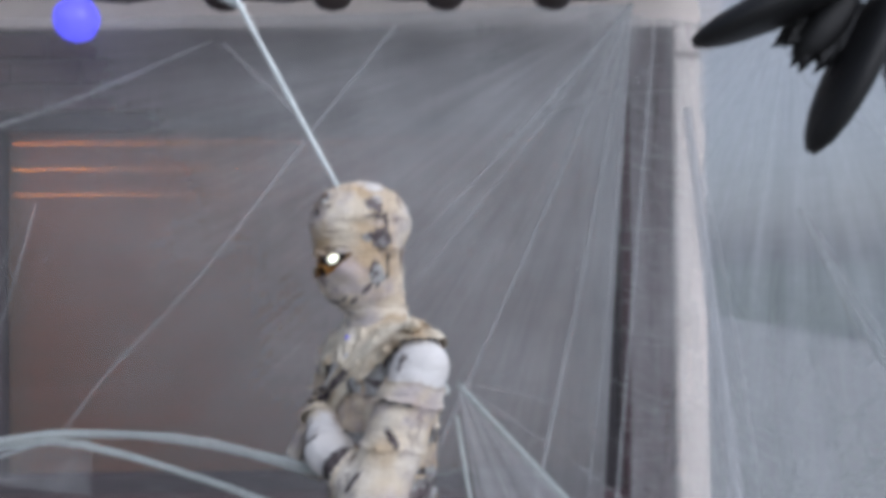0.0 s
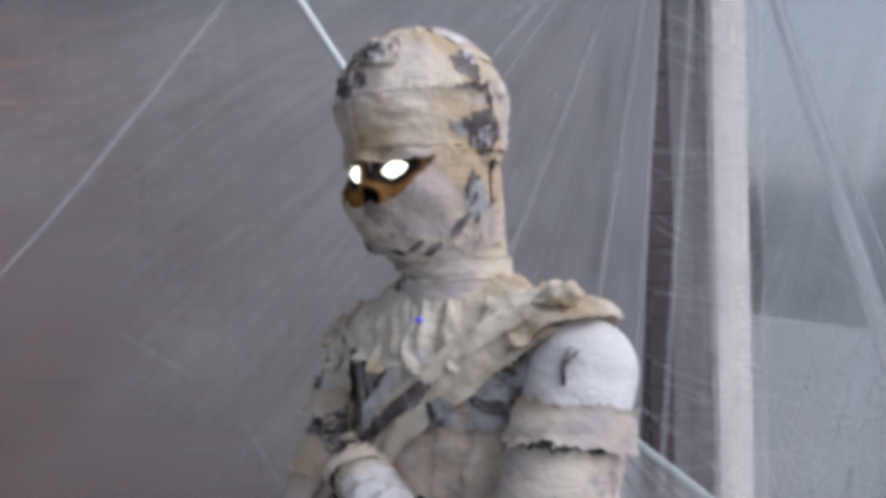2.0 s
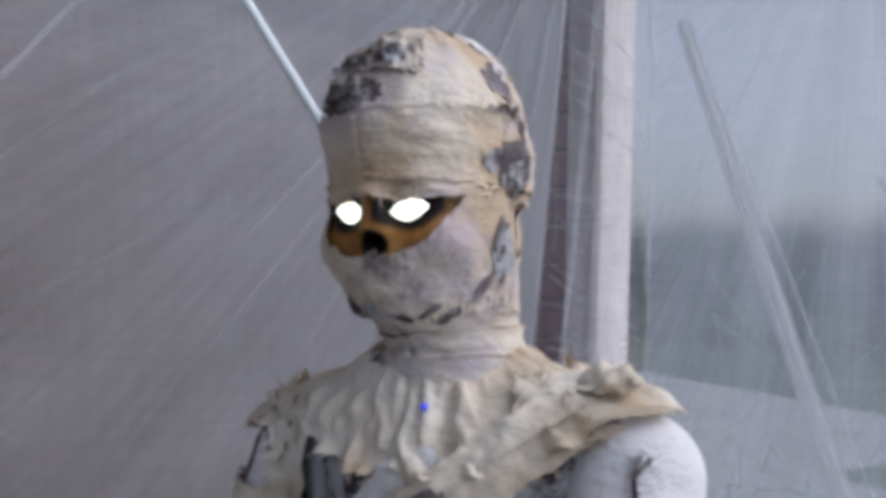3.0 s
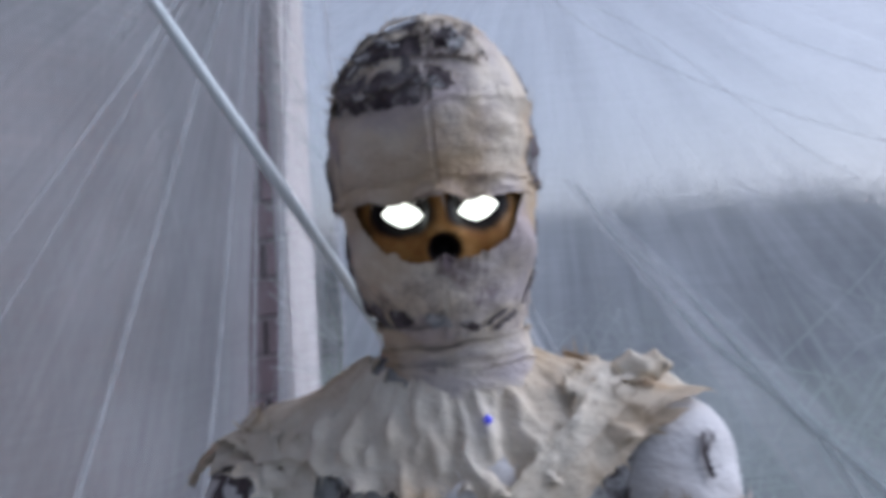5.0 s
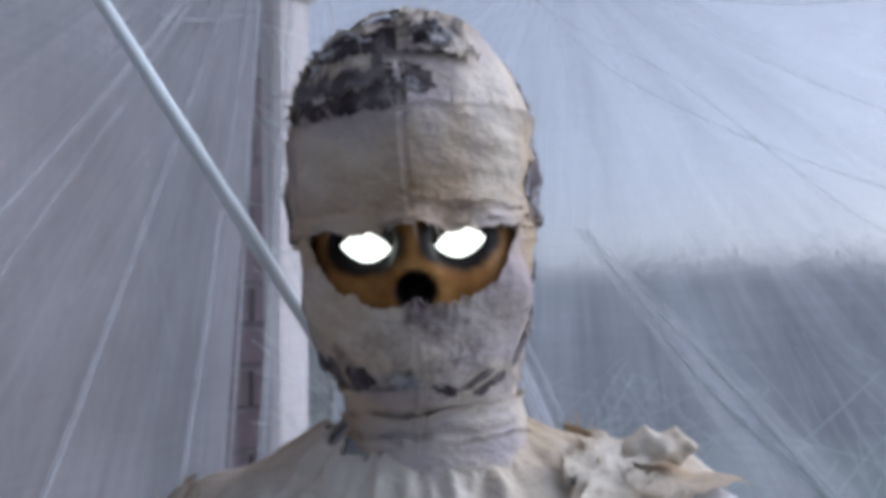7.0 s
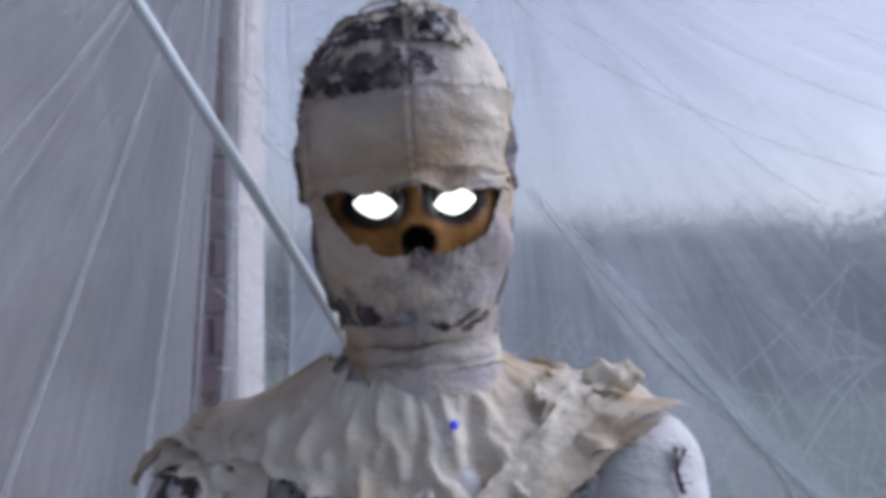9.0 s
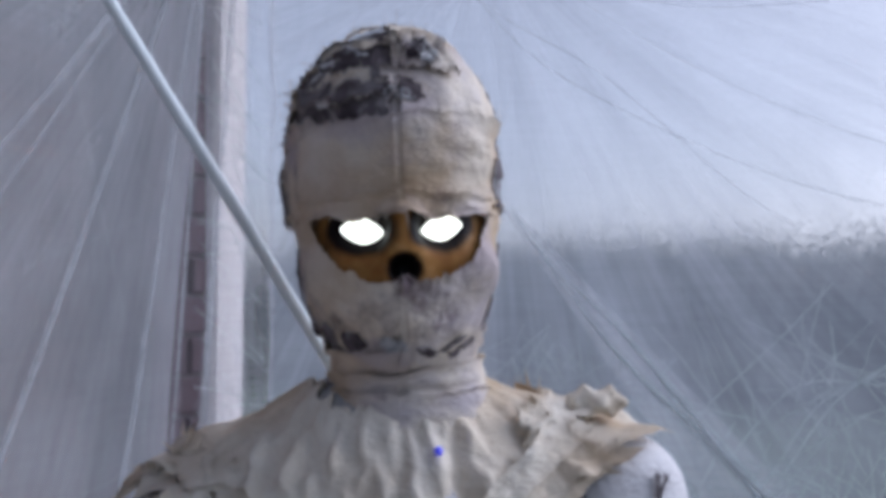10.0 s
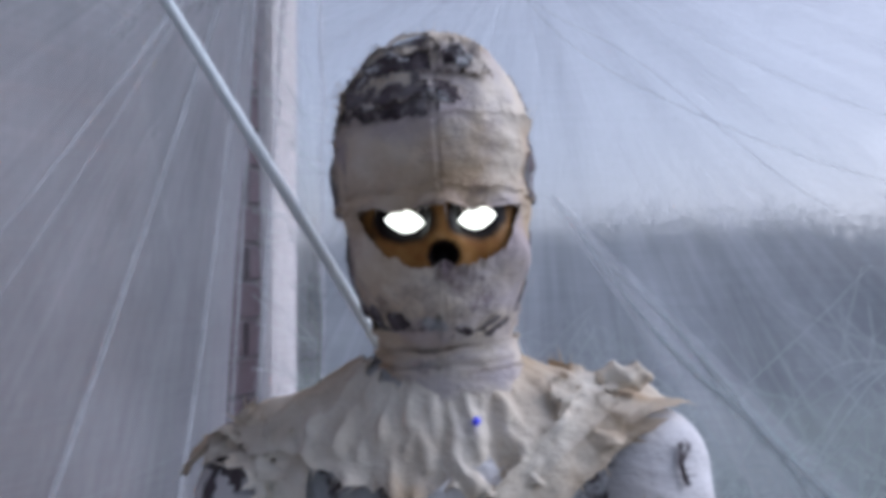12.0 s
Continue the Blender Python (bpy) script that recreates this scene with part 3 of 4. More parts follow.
for q, (z0, z1, sd) in enumerate(((-0.135, -0.104, 6.0), (-0.152, -0.128, 6.4), (-0.172, -0.146, 6.9))):
    band(ht, HEAD, (0, 0.018), lambda a, z0=z0: z0 + 0.007 * math.sin(radians(a + q * 60)), lambda a, z1=z1: z1 + 0.007 * math.sin(radians(a + q * 60)), -180, 180, 0.004 + 0.003 * q, GAUZE, sd, nu=120, nv=6, folds=0.005, fold_u=5)

# body
SL, EL, WL, FL = (0.168, 0.022, 1.272), (0.180, -0.080, 1.052), (0.030, -0.102, 1.108), (-0.04, -0.082, 1.165)
SR, ER, WR = (-0.150, 0.026, 1.246), (-0.168, -0.035, 1.07), (0.03, -0.080, 1.105)


def torso_field(P):
    f = ell(P, (0, 0.03, 1.20), (0.145, 0.088, 0.16))
    f = join(f, ell(P, (0, 0.03, 1.06), (0.128, 0.085, 0.16)), 0.05)
    f = join(f, ell(P, (0, 0.03, 0.93), (0.138, 0.092, 0.12)), 0.06)
    f = join(f, cap(P, (0, 0.022, 1.27), (0, 0.022, 1.325), 0.066, 0.052), 0.06)
    f = join(f, cap(P, (-0.124, 0.03, 1.272), (0.146, 0.03, 1.288), 0.045, 0.046), 0.05)
    return f


def arms_field(P):
    f = cap(P, SL, EL, 0.053, 0.044)
    f = join(f, cap(P, EL, WL, 0.042, 0.031), 0.012)
    f = join(f, cap(P, WL, FL, 0.036, 0.026), 0.02)
    g = cap(P, SR, ER, 0.053, 0.044)
    g = join(g, cap(P, ER, WR, 0.043, 0.034), 0.012)
    return np.minimum(f, g)


def legs_field(P):
    f = ell(P, (0, 0.03, 0.90), (0.138, 0.092, 0.12))
    for s in (-1, 1):
        f = join(f, cap(P, (s * 0.072, 0.03, 0.86), (s * 0.08, 0.03, 0.09), 0.074, 0.048), 0.03)
        f = join(f, cap(P, (s * 0.082, 0.03, 0.042), (s * 0.09, -0.11, 0.034), 0.042, 0.034), 0.03)
    return f


tv, tf = skin(torso_field, (-0.24, -0.12, 0.85), (0.24, 0.16, 1.44), 0.0075)
av, af = skin(arms_field, (-0.26, -0.21, 1.0), (0.26, 0.11, 1.36), 0.006)
lv, lf = skin(legs_field, (-0.2, -0.18, -0.02), (0.2, 0.16, 1.0), 0.012)
add(tv, tf, UNDER)
ai = []
for f in af:
    c = sum((av[i] for i in f), Vector()) / 4
    k = UNDER
    # Light on the own-left shoulder top is put in as white colour.
    if c.x > 0.13 and c.z > 1.235:
        k = WHITE
    elif c.x < -0.13 and noise.noise(c * 22) > 0.0:
        k = WHITE
    elif noise.noise(c * 26) > 0.08:
        k = STAIN
    ai.append(k)
add(av, af, ai)
add(lv, lf, GAUZE)
tt, at_, bt = BVHTree.FromPolygons(tv, tf), BVHTree.FromPolygons(av, af), BVHTree.FromPolygons(tv + av, tf + [tuple(i + len(tv) for i in f) for f in af])
I = Matrix.Identity(4)
# torso bands, sleeves, sashes and the torn cape over them
for q, (z0, z1, t0) in enumerate(((1.14, 1.205, 10), (1.075, 1.135, -12), (1.015, 1.07, 8), (0.955, 1.01, -6), (0.89, 0.95, 9))):
    band(tt, I, (0, 0.03), lambda a, z0=z0, t0=t0: z0 + 0.001 * t0 * math.sin(radians(a)), lambda a, z1=z1, t0=t0: z1 + 0.0012 * t0 * math.sin(radians(a + 20)), -180 + 9 * q, 150 + 7 * q, 0.004, GAUZE if q != 2 else UNDER, 10 + q, nu=110, nv=8, ragged=0.006, folds=0.004)
for A, B, C, hand, sd in ((SL, EL, WL, FL, 20), (SR, ER, WR, None, 30)):
    left = sd == 20
    sleeve(at_, I, A, B, 0.14, 0.30, 0.05, 0.005, GAUZE, sd, nv=6, folds=0.005, taper=-1.1)
    sleeve(at_, I, A, B, 0.30 if left else 0.42, 0.64, 0.06, 0.0042, GAUZE, sd + 1, taper=-1.1)
    sleeve(at_, I, A, B, 0.60, 1.02, 0.07, 0.0062, GAUZE, sd + 2, taper=-1.1)
    sleeve(at_, I, B, C, -0.12, 0.22, 0.05, 0.005, GAUZE, sd + 3, taper=-1.1)
    sleeve(at_, I, B, C, 0.18, 0.50, -0.06, 0.0044, GAUZE, sd + 4, taper=-1.1)
    sleeve(at_, I, B, C, 0.66, 1.0, 0.05, 0.004, WHITE, sd + 5)
    if hand:
        sleeve(at_, I, C, hand, 0.1, 0.45, 0.05, 0.004, WHITE, sd + 6, far=0.06)
        sleeve(at_, I, C, hand, 0.55, 0.9, 0.05, 0.004, GAUZE, sd + 7, far=0.06)
sash(bt, I, [(0.165, -0.02, 1.325), (0.11, -0.07, 1.28), (0.03, -0.10, 1.235), (-0.05, -0.14, 1.19), (-0.12, -0.14, 1.16)], 0.036, (0, 0.04), 0.012, CAPE, 41, folds=0.007)
sash(bt, I, [(0.15, -0.01, 1.335), (0.09, -0.06, 1.30), (0.02, -0.09, 1.25), (-0.06, -0.13, 1.20)], 0.020, (0, 0.04), 0.016, CAPE, 42, folds=0.006)
sash(bt, I, [(0.05, -0.07, 1.285), (0.0, -0.08, 1.26), (-0.05, -0.08, 1.21), (-0.08, -0.08, 1.15)], 0.030, (0, 0.04), 0.010, WHITE, 43, folds=0.006)
sash(bt, I, [(-0.12, -0.03, 1.30), (-0.15, -0.05, 1.26), (-0.14, -0.06, 1.20), (-0.12, -0.07, 1.14)], 0.034, (0, 0.04), 0.010, CAPE, 44, folds=0.006)
sash(bt, I, [(0.06, -0.06, 1.275), (0.075, -0.06, 1.22), (0.06, -0.06, 1.15)], 0.03, (0, 0.04), 0.006, GAUZE, 45, folds=0.005)


def cape_edge(a):
    return 38 - 13 * sm01(40, 120, -a) - 4 * sm01(30, 90, a) - 16 * sm01(110, 160, abs(a))


hood(bt, I, (0, 0.03, 1.195), cape_edge, lambda a: 68, -182, 178, 0.010, CAPE, 50, nu=260, nv=26, ragged=3.5, far=0.4, folds=0.016, fold_u=30, fold_v=1.6, thread=0.5, gap=0.045, curl=0.005, taper=0.7)
hood(bt, I, (0, 0.03, 1.195), lambda a: 44, lambda a: 56, 60, 190, 0.014, CAPE, 52, nu=90, nv=10, ragged=4.0, far=0.4, folds=0.007, fold_u=8, fold_v=5, thread=0.5, gap=0.045, curl=0.003)
hood(bt, I, (0, 0.03, 1.195), lambda a: 25, lambda a: 38, -135, -66, 0.010, CAPE, 54, nu=70, nv=10, ragged=6.0, far=0.4, folds=0.012, fold_u=9, fold_v=2, thread=0.5, gap=0.045, curl=0.006)
sash(at_, I, [(0.190, -0.030, 1.306), (0.187, -0.036, 1.290), (0.190, -0.036, 1.270)], 0.0042, (0.17, 0.02), 0.0022, STAIN, 46, nu=20, nv=4)
sash(at_, I, [(0.196, -0.022, 1.300), (0.189, -0.036, 1.291)], 0.0032, (0.17, 0.02), 0.0024, STAIN, 47, nu=12, nv=3)
# frayed dark and pale rags on the finished wrappings, and the cap's hole as dark colour
full = BVHTree.FromPolygons(MV, MF)


def rag_patch(centre, az, el, w, h, turn, mt, seed, taper=0.0, off=0.0014, n=22, z=None):
    d = polar(az, el)
    c = Vector(centre) if z is None else Vector((centre[0], centre[1], z))
    hit = full.ray_cast(c + d * 0.3, -d)
    if hit[0] is None:
        return
    nrm = hit[1] if hit[1].dot(d) > 0 else -hit[1]
    nrm = (nrm + d * 0.6).normalized()
    t = Vector((0, 0, 1)).cross(nrm).normalized()
    up = nrm.cross(t)
    a = radians(turn)
    t, up = t * math.cos(a) + up * math.sin(a), up * math.cos(a) - t * math.sin(a)
    vs, ids, fs = [], {}, []
    for i in range(n + 1):
        for j in range(n + 1):
            x, y = (i / n * 2 - 1) * 1.3, (j / n * 2 - 1) * 1.3
            q = (x / max(0.12, 1 + taper * y)) ** 2 + y * y + 0.6 * noise.noise((x * 2.4 + seed, y * 2.0, seed)) + 0.35 * noise.noise((x * 7 + seed, y * 3, seed))
            if q > 1:
                continue
            p = hit[0] + t * (x * w) + up * (y * h)
            g = full.ray_cast(p + nrm * 0.04, -nrm, 0.08)
            if g[0] is None:
                continue
            ids[i, j] = len(vs)
            vs.append(g[0] + nrm * (off + 0.0012 * noise.noise((x * 4, y * 4, seed))))
    for i in range(n):
        for j in range(n):
            k = [(i, j), (i + 1, j), (i + 1, j + 1), (i, j + 1)]
            if all(q in ids for q in k):
                fs.append(tuple(ids[q] for q in k))
    add(vs, fs, mt)


HC = (-0.005, -0.006, 1.535)
for az, z, w, h, turn, mt, sd, tp in ((84, 1.572, 0.020, 0.022, 25, STAIN, 1.1, 0.7), (90, 1.585, 0.010, 0.010, 40, WHITE, 1.2, 0.3), (91, 1.508, 0.021, 0.024, 0, STAIN, 1.3, 0.1), (91, 1.500, 0.011, 0.015, 0, UNDER, 1.4, 0.0),
                                      (78, 1.452, 0.008, 0.021, 0, STAIN, 1.5, -0.6), (72, 1.512, 0.014, 0.010, 0, UNDER, 1.55, 0.0), (84, 1.44, 0.016, 0.025, 10, UNDER, 1.58, 0.0), (68, 1.414, 0.006, 0.017, -38, STAIN, 1.6, 0.0), (46, 1.392, 0.005, 0.012, -50, STAIN, 1.8, 0.0),
                                      (135, 1.465, 0.004, 0.026, 0, STAIN, 1.9, 0.0), (-62, 1.410, 0.011, 0.014, 20, STAIN, 2.1, 0.0), (-42, 1.400, 0.013, 0.010, 30, STAIN, 2.15, 0.0), (-20, 1.397, 0.012, 0.009, 0, STAIN, 2.2, 0.0), (-28, 1.404, 0.008, 0.005, 40, GAUZE, 2.22, 0.0), (2, 1.396, 0.011, 0.007, -10, UNDER, 2.25, 0.0), (18, 1.391, 0.012, 0.004, -25, STAIN, 2.27, 0.0), (34, 1.396, 0.004, 0.012, -40, STAIN, 2.28, 0.0), (-72, 1.44, 0.005, 0.012, 10, STAIN, 2.29, 0.0),
                                      (-88, 1.50, 0.008, 0.03, 0, STAIN, 2.3, 0.0), (-92, 1.555, 0.008, 0.018, 0, STAIN, 2.4, 0.0), (-80, 1.44, 0.007, 0.022, 12, STAIN, 2.5, 0.0), (98, 1.545, 0.005, 0.016, 0, STAIN, 2.6, 0.0)):
    rag_patch(HC, az, 0, w, h, turn, mt, sd, tp, z=z)
# The pair at azimuth 12 paints the dark inside of a hole in the cap.
for az, el, w, h, turn, mt, sd in ((3, 13, 0.017, 0.010, -8, STAIN, 3.1), (3, 11, 0.011, 0.005, -8, UNDER, 3.2), (12, 29, 0.012, 0.013, -30, UNDER, 3.3), (12, 28, 0.007, 0.009, -30, STAIN, 3.35), (-14, 13, 0.018, 0.008, 10, STAIN, 3.4), (-34, 15, 0.018, 0.013, 24, STAIN, 3.5), (-24, 30, 0.020, 0.010, 12, STAIN, 3.6),
                                   (-6, 24, 0.004, 0.022, 6, STAIN, 3.7), (-50, 24, 0.009, 0.020, 30, STAIN, 3.8), (-12, 46, 0.016, 0.008, 10, UNDER, 3.9), (-28, 20, 0.014, 0.0035, 32, GAUZE, 3.92), (-14, 20, 0.013, 0.003, -30, GAUZE, 3.94), (-36, 28, 0.016, 0.003, 20, WHITE, 3.96), (-17, 33, 0.013, 0.003, -18, WHITE, 3.98)):
    rag_patch(HC, az, el, w, h, turn, mt, sd)
BC = (0, 0.03, 1.2)
for az, z, w, h, turn, mt, sd in ((10, 1.238, 0.010, 0.046, -52, STAIN, 4.1), (-16, 1.205, 0.009, 0.036, -50, STAIN, 4.2), (34, 1.232, 0.020, 0.016, -10, UNDER, 4.3), (-40, 1.235, 0.008, 0.026, 20, STAIN, 4.4), (-76, 1.252, 0.008, 0.030, 5, STAIN, 4.6), (-62, 1.19, 0.007, 0.034, -8, STAIN, 4.8),
                                  (-95, 1.20, 0.014, 0.022, 0, WHITE, 4.9), (60, 1.238, 0.026, 0.008, -6, STAIN, 5.3), (66, 1.16, 0.007, 0.024, 28, STAIN, 5.4), (50, 1.085, 0.008, 0.024, -35, STAIN, 5.5), (94, 1.03, 0.024, 0.016, 0, STAIN, 5.6), (80, 1.02, 0.02, 0.012, 0, UNDER, 5.7)):
    rag_patch(BC, az, 0, w, h, turn, mt, sd, z=z)
for x, z0, z1, sd in ((-0.004, 1.575, 1.49, 61), (0.006, 1.424, 1.385, 62), (-0.008, 1.625, 1.58, 63)):
    sash(full, I, [(x, -0.125, z0), (x + 0.003, -0.13, (z0 + z1) / 2), (x + 0.006, -0.12, z1)], 0.005, (0, -0.02), 0.0012, GAUZE, sd, nu=30, nv=3, far=0.06, folds=0.0012)
# shoulder knot of cloth
kv, kf = skin(lambda P: ell(P, (0.15, 0.015, 1.347), (0.022, 0.016, 0.011)) + 0.004 * np.sin(P[..., 0] * 300) * np.sin(P[..., 2] * 260), (0.11, -0.03, 1.32), (0.19, 0.06, 1.38), 0.004)
add(kv, kf, CAPE)
# the small emissive blue dot on the chest
h = bt.ray_cast(Vector((0.028, -0.4, 1.322)), Vector((0, 1, 0)))
vs, fs = [], []
for i in range(6):
    for j in range(10):
        a, b = math.pi * i / 5, 2 * math.pi * j / 10
        vs.append((0.028 + 0.0034 * math.sin(a) * math.cos(b), h[0].y - 0.017 + 0.004 * math.cos(a), 1.322 + 0.0034 * math.sin(a) * math.sin(b)))
for i in range(5):
    for j in range(10):
        fs.append((i * 10 + j, i * 10 + (j + 1) % 10, i * 10 + 10 + (j + 1) % 10, i * 10 + 10 + j))
add(vs, fs, BLUE_DOT)
me = mesh_of("mummy_figure", MV, MF, MATS, MI, True)
me.attributes.new("face_dark", "FLOAT", "POINT").data.foreach_set("value", MD)
mummy = tagged(new("mummy_figure", me), "life-size bandaged mummy prop with glowing eyes and crossed arms", "mummy figure")
mummy.matrix_world = pose(-0.125, 1.985, 0, 0, 0, -60)

# ---- webs ----
def sheet(name, p00, p10, p11, p01, nu, nv, wave, material, parent, seed, tie):
    """A billowing gauze sheet between four corners, its fibres drawn towards a tie point."""
    c = [Vector(p) for p in (p00, p10, p11, p01)]
    ex = (c[1] - c[0]).normalized()
    nrm = ex.cross(c[3] - c[0]).normalized()
    ez = nrm.cross(ex)
    tie = Vector(tie)
    vs, fs, fib = [], [], []
    for j in range(nv + 1):
        for i in range(nu + 1):
            u, v = i / nu, j / nv
            p = c[0].lerp(c[1], u).lerp(c[3].lerp(c[2], u), v)
            q = p - tie
            a, b = q.dot(ex), q.dot(ez)
            ang, rad = math.atan2(a, -b), math.hypot(a, b)
            p += nrm * wave * (noise.noise((u * 3 + seed, v * 2, 0.7)) + 0.35 * noise.noise((ang * 9 + seed, rad * 1.2, 2.7)))
            vs.append(p)
            fib.append((ang, rad, seed))
    for j in range(nv):
        for i in range(nu):
            a = j * (nu + 1) + i
            fs.append((a, a + 1, a + nu + 2, a + nu + 1))
    me = mesh_of(name, vs, fs, [material], None, True)
    at = me.attributes.new("fibre", "FLOAT_VECTOR", "POINT")
    at.data.foreach_set("vector", [x for f in fib for x in f])
    ob = new(name, me)
    ob.parent = parent
    return ob


def strand(parent, pts, r, r2=None, name="strand", n=14, wisp=True):
    P = [Vector(p) for p in pts]
    fine = []
    for i in range(n + 1):
        f = i / n * (len(P) - 1)
        q = min(int(f), len(P) - 2)
        t = f - q
        a, b, c, d = P[max(q - 1, 0)], P[q], P[q + 1], P[min(q + 2, len(P) - 1)]
        fine.append(0.5 * ((2 * b) + (c - a) * t + (2 * a - 5 * b + 4 * c - d) * t * t + (3 * b - a - 3 * c + d) * t ** 3))
    rs = [(r + ((r2 if r2 is not None else r) - r) * i / n) * (1 + 0.3 * noise.noise((i * 0.8, r * 900, fine[0].x * 9))) for i in range(n + 1)]
    vs, fs = tube(fine, rs, 7)
    me = mesh_of(name, vs, fs, [M_WISP if wisp is True else wisp or M_STRAND], None, True)
    if wisp:
        at = me.attributes.new("fibre", "FLOAT_VECTOR", "POINT")
        at.data.foreach_set("vector", [x for i in range(len(vs)) for x in (0.1 * (i % 7), i // 7 * 0.2, fine[0].x)])
    ob = new(name, me)
    ob.parent = parent
    return ob


def fibres(parent, rows, name="fuzz"):
    """Many hair-thin threads in one mesh."""
    V, F = [], []
    for a, b, r in rows:
        vs, fs = tube(sag(a, b, 0.0, 5, 0.006, dice.random() * 50), r, 3)
        o = len(V)
        V += vs
        F += [tuple(i + o for i in f) for f in fs]
    ob = new(name, mesh_of(name, V, F, [M_ROPE], None, True))
    ob.parent = parent
    return tagged(ob, kind="stuff")


TIE = (0.575, 2.78, 2.18)
web_back = tagged(new("spider_web"), "white stretched spider web gauze veiling the brick wall", "spider web", "spider webs")
sheet("gauze", (-2.2, 2.72, 0.05), (0.44, 2.78, 0.05), (0.575, 2.80, 2.18), (-2.2, 2.76, 2.12), 110, 70, 0.05, M_WEB, web_back, 1.0, TIE)
sheet("gauze", (-1.9, 2.60, 1.05), (0.43, 2.74, 0.30), (0.57, 2.77, 2.18), (-1.9, 2.68, 2.10), 90, 50, 0.05, M_WEBTHIN, web_back, 7.0, TIE)
for (x, y, z), r0, r1 in (((0.24, 2.74, 0.60), 0.006, 0.005), ((-0.15, 2.73, 0.60), 0.006, 0.005), ((-0.10, 2.62, 1.45), 0.012, 0.0004), ((-0.20, 2.64, 1.22), 0.007, 0.0003), ((0.40, 2.75, 0.55), 0.004, 0.003)):
    m_ = [TIE[i] * 0.5 + (x, y, z)[i] * 0.5 for i in range(3)]
    strand(web_back, [TIE, (m_[0] + 0.01, m_[1], m_[2] - 0.01), (x, y, z)], r0 * 0.7, r1)
strand(web_back, [(0.635, 2.765, 2.12), (0.613, 2.765, 1.86), (0.552, 2.765, 1.2), (0.49, 2.765, 0.5)], 0.005, 0.006)
strand(web_back, [(-0.08, 2.53, 2.06), (-0.23, 2.55, 1.88), (-0.42, 2.57, 1.64), (-0.62, 2.60, 1.40), (-0.85, 2.64, 1.17), (-0.98, 2.66, 1.0)], 0.004, 0.003)
strand(web_back, [(-1.04, 2.68, 1.63), (-1.11, 2.68, 1.38), (-1.21, 2.68, 1.08)], 0.0025, 0.002)
strand(web_back, [(-1.40, 2.68, 1.76), (-1.0, 2.68, 1.88), (-0.57, 2.68, 2.06)], 0.006, 0.004)
strand(web_back, [(-0.55, 2.70, 2.06), (-0.43, 2.70, 1.94), (-0.35, 2.70, 1.86)], 0.004, 0.003)
strand(web_back, [(0.32, 2.75, 1.88), (0.47, 2.76, 1.92), (0.65, 2.77, 2.01)], 0.003, 0.002)
sheet("gauze", (0.30, 2.70, 0.05), (0.60, 2.76, 0.05), (0.62, 2.77, 2.15), (0.45, 2.73, 2.16), 30, 60, 0.015, M_WEBTHIN, web_back, 23.0, (0.55, 2.76, 2.9))
sheet("gauze", (0.55, 2.765, 0.05), (0.79, 2.80, 0.05), (0.79, 2.80, 2.13), (0.57, 2.78, 2.15), 30, 60, 0.015, M_WEBMID, web_back, 21.0, (0.66, 2.8, 2.6))
rows = []
for i in range(64):
    x, z = dice.uniform(-1.5, 0.72), dice.uniform(0.5, 2.0)
    if i % 6 == 0:
        d = Vector((x - TIE[0], 0, z - TIE[2])).normalized() * dice.uniform(0.2, 0.5)
    else:
        d = Vector((dice.uniform(-1, 1), 0, dice.uniform(-1, 0.4))).normalized() * dice.uniform(0.1, 0.4)
    y = dice.uniform(2.62, 2.72)
    rows.append(((x, y, z), (x + d.x, y, max(0.2, min(2.06, z + d.z))), dice.uniform(0.0002, 0.0004)))
for i in range(70):
    z = dice.uniform(0.5, 1.95)
    rows.append(((dice.uniform(0.50, 0.62), 2.74, z), (dice.uniform(0.66, 0.76), 2.77, z - dice.uniform(-0.02, 0.14)), dice.uniform(0.0004, 0.0009)))
fibres(web_back, rows)

SIDE_TIE = (0.92, 2.40, 2.10)
web_side = tagged(new("spider_web"), "thin white spider web curtain hanging at the porch side", "spider web", "spider webs")
sheet("gauze", (0.775, 2.80, 0.05), (1.5, 0.2, 0.05), (1.5, 0.2, 2.5), (0.775, 2.80, 2.4), 110, 70, 0.05, M_WEBSIDE, web_side, 4.0, SIDE_TIE)


def on_side(y, z, off=0.065):
    t = (2.84 - y) / 2.64
    return (0.80 + 0.70 * t - off, y, z)


FAN = [(2.327, 1.58), (2.21, 1.408), (2.118, 1.295), (2.0, 1.181), (1.871, 1.054), (1.78, 0.96)]
FORK = [(2.26, 1.48), (2.197, 1.423), (2.099, 1.314), (1.991, 1.182), (1.9, 1.05), (1.86, 0.96)]
for pts, dy, r in ((FAN, 0.0, 0.0040), (FAN, 0.014, 0.0022), (FAN, -0.012, 0.0018), (FORK, 0.0, 0.0034), (FORK, -0.016, 0.0018)):
    strand(web_side, [on_side(y + dy * i * 0.4, z + dy * 0.5) for i, (y, z) in enumerate(pts)], r * 0.15, r * 1.2, wisp=False if r > 0.003 else M_ROPE, n=20)
strand(web_side, [on_side(y, z) for y, z in ((2.18, 1.42), (2.117, 1.343), (2.036, 1.228), (1.965, 1.135), (1.90, 1.02))], 0.0006, 0.0024, wisp=M_ROPE)
sheet("gauze", on_side(1.93, 0.96), on_side(1.74, 0.96), on_side(2.32, 1.58), on_side(2.345, 1.585), 10, 40, 0.006, M_WEBMID, web_side, 25.0, (0.9, 2.4, 1.9))
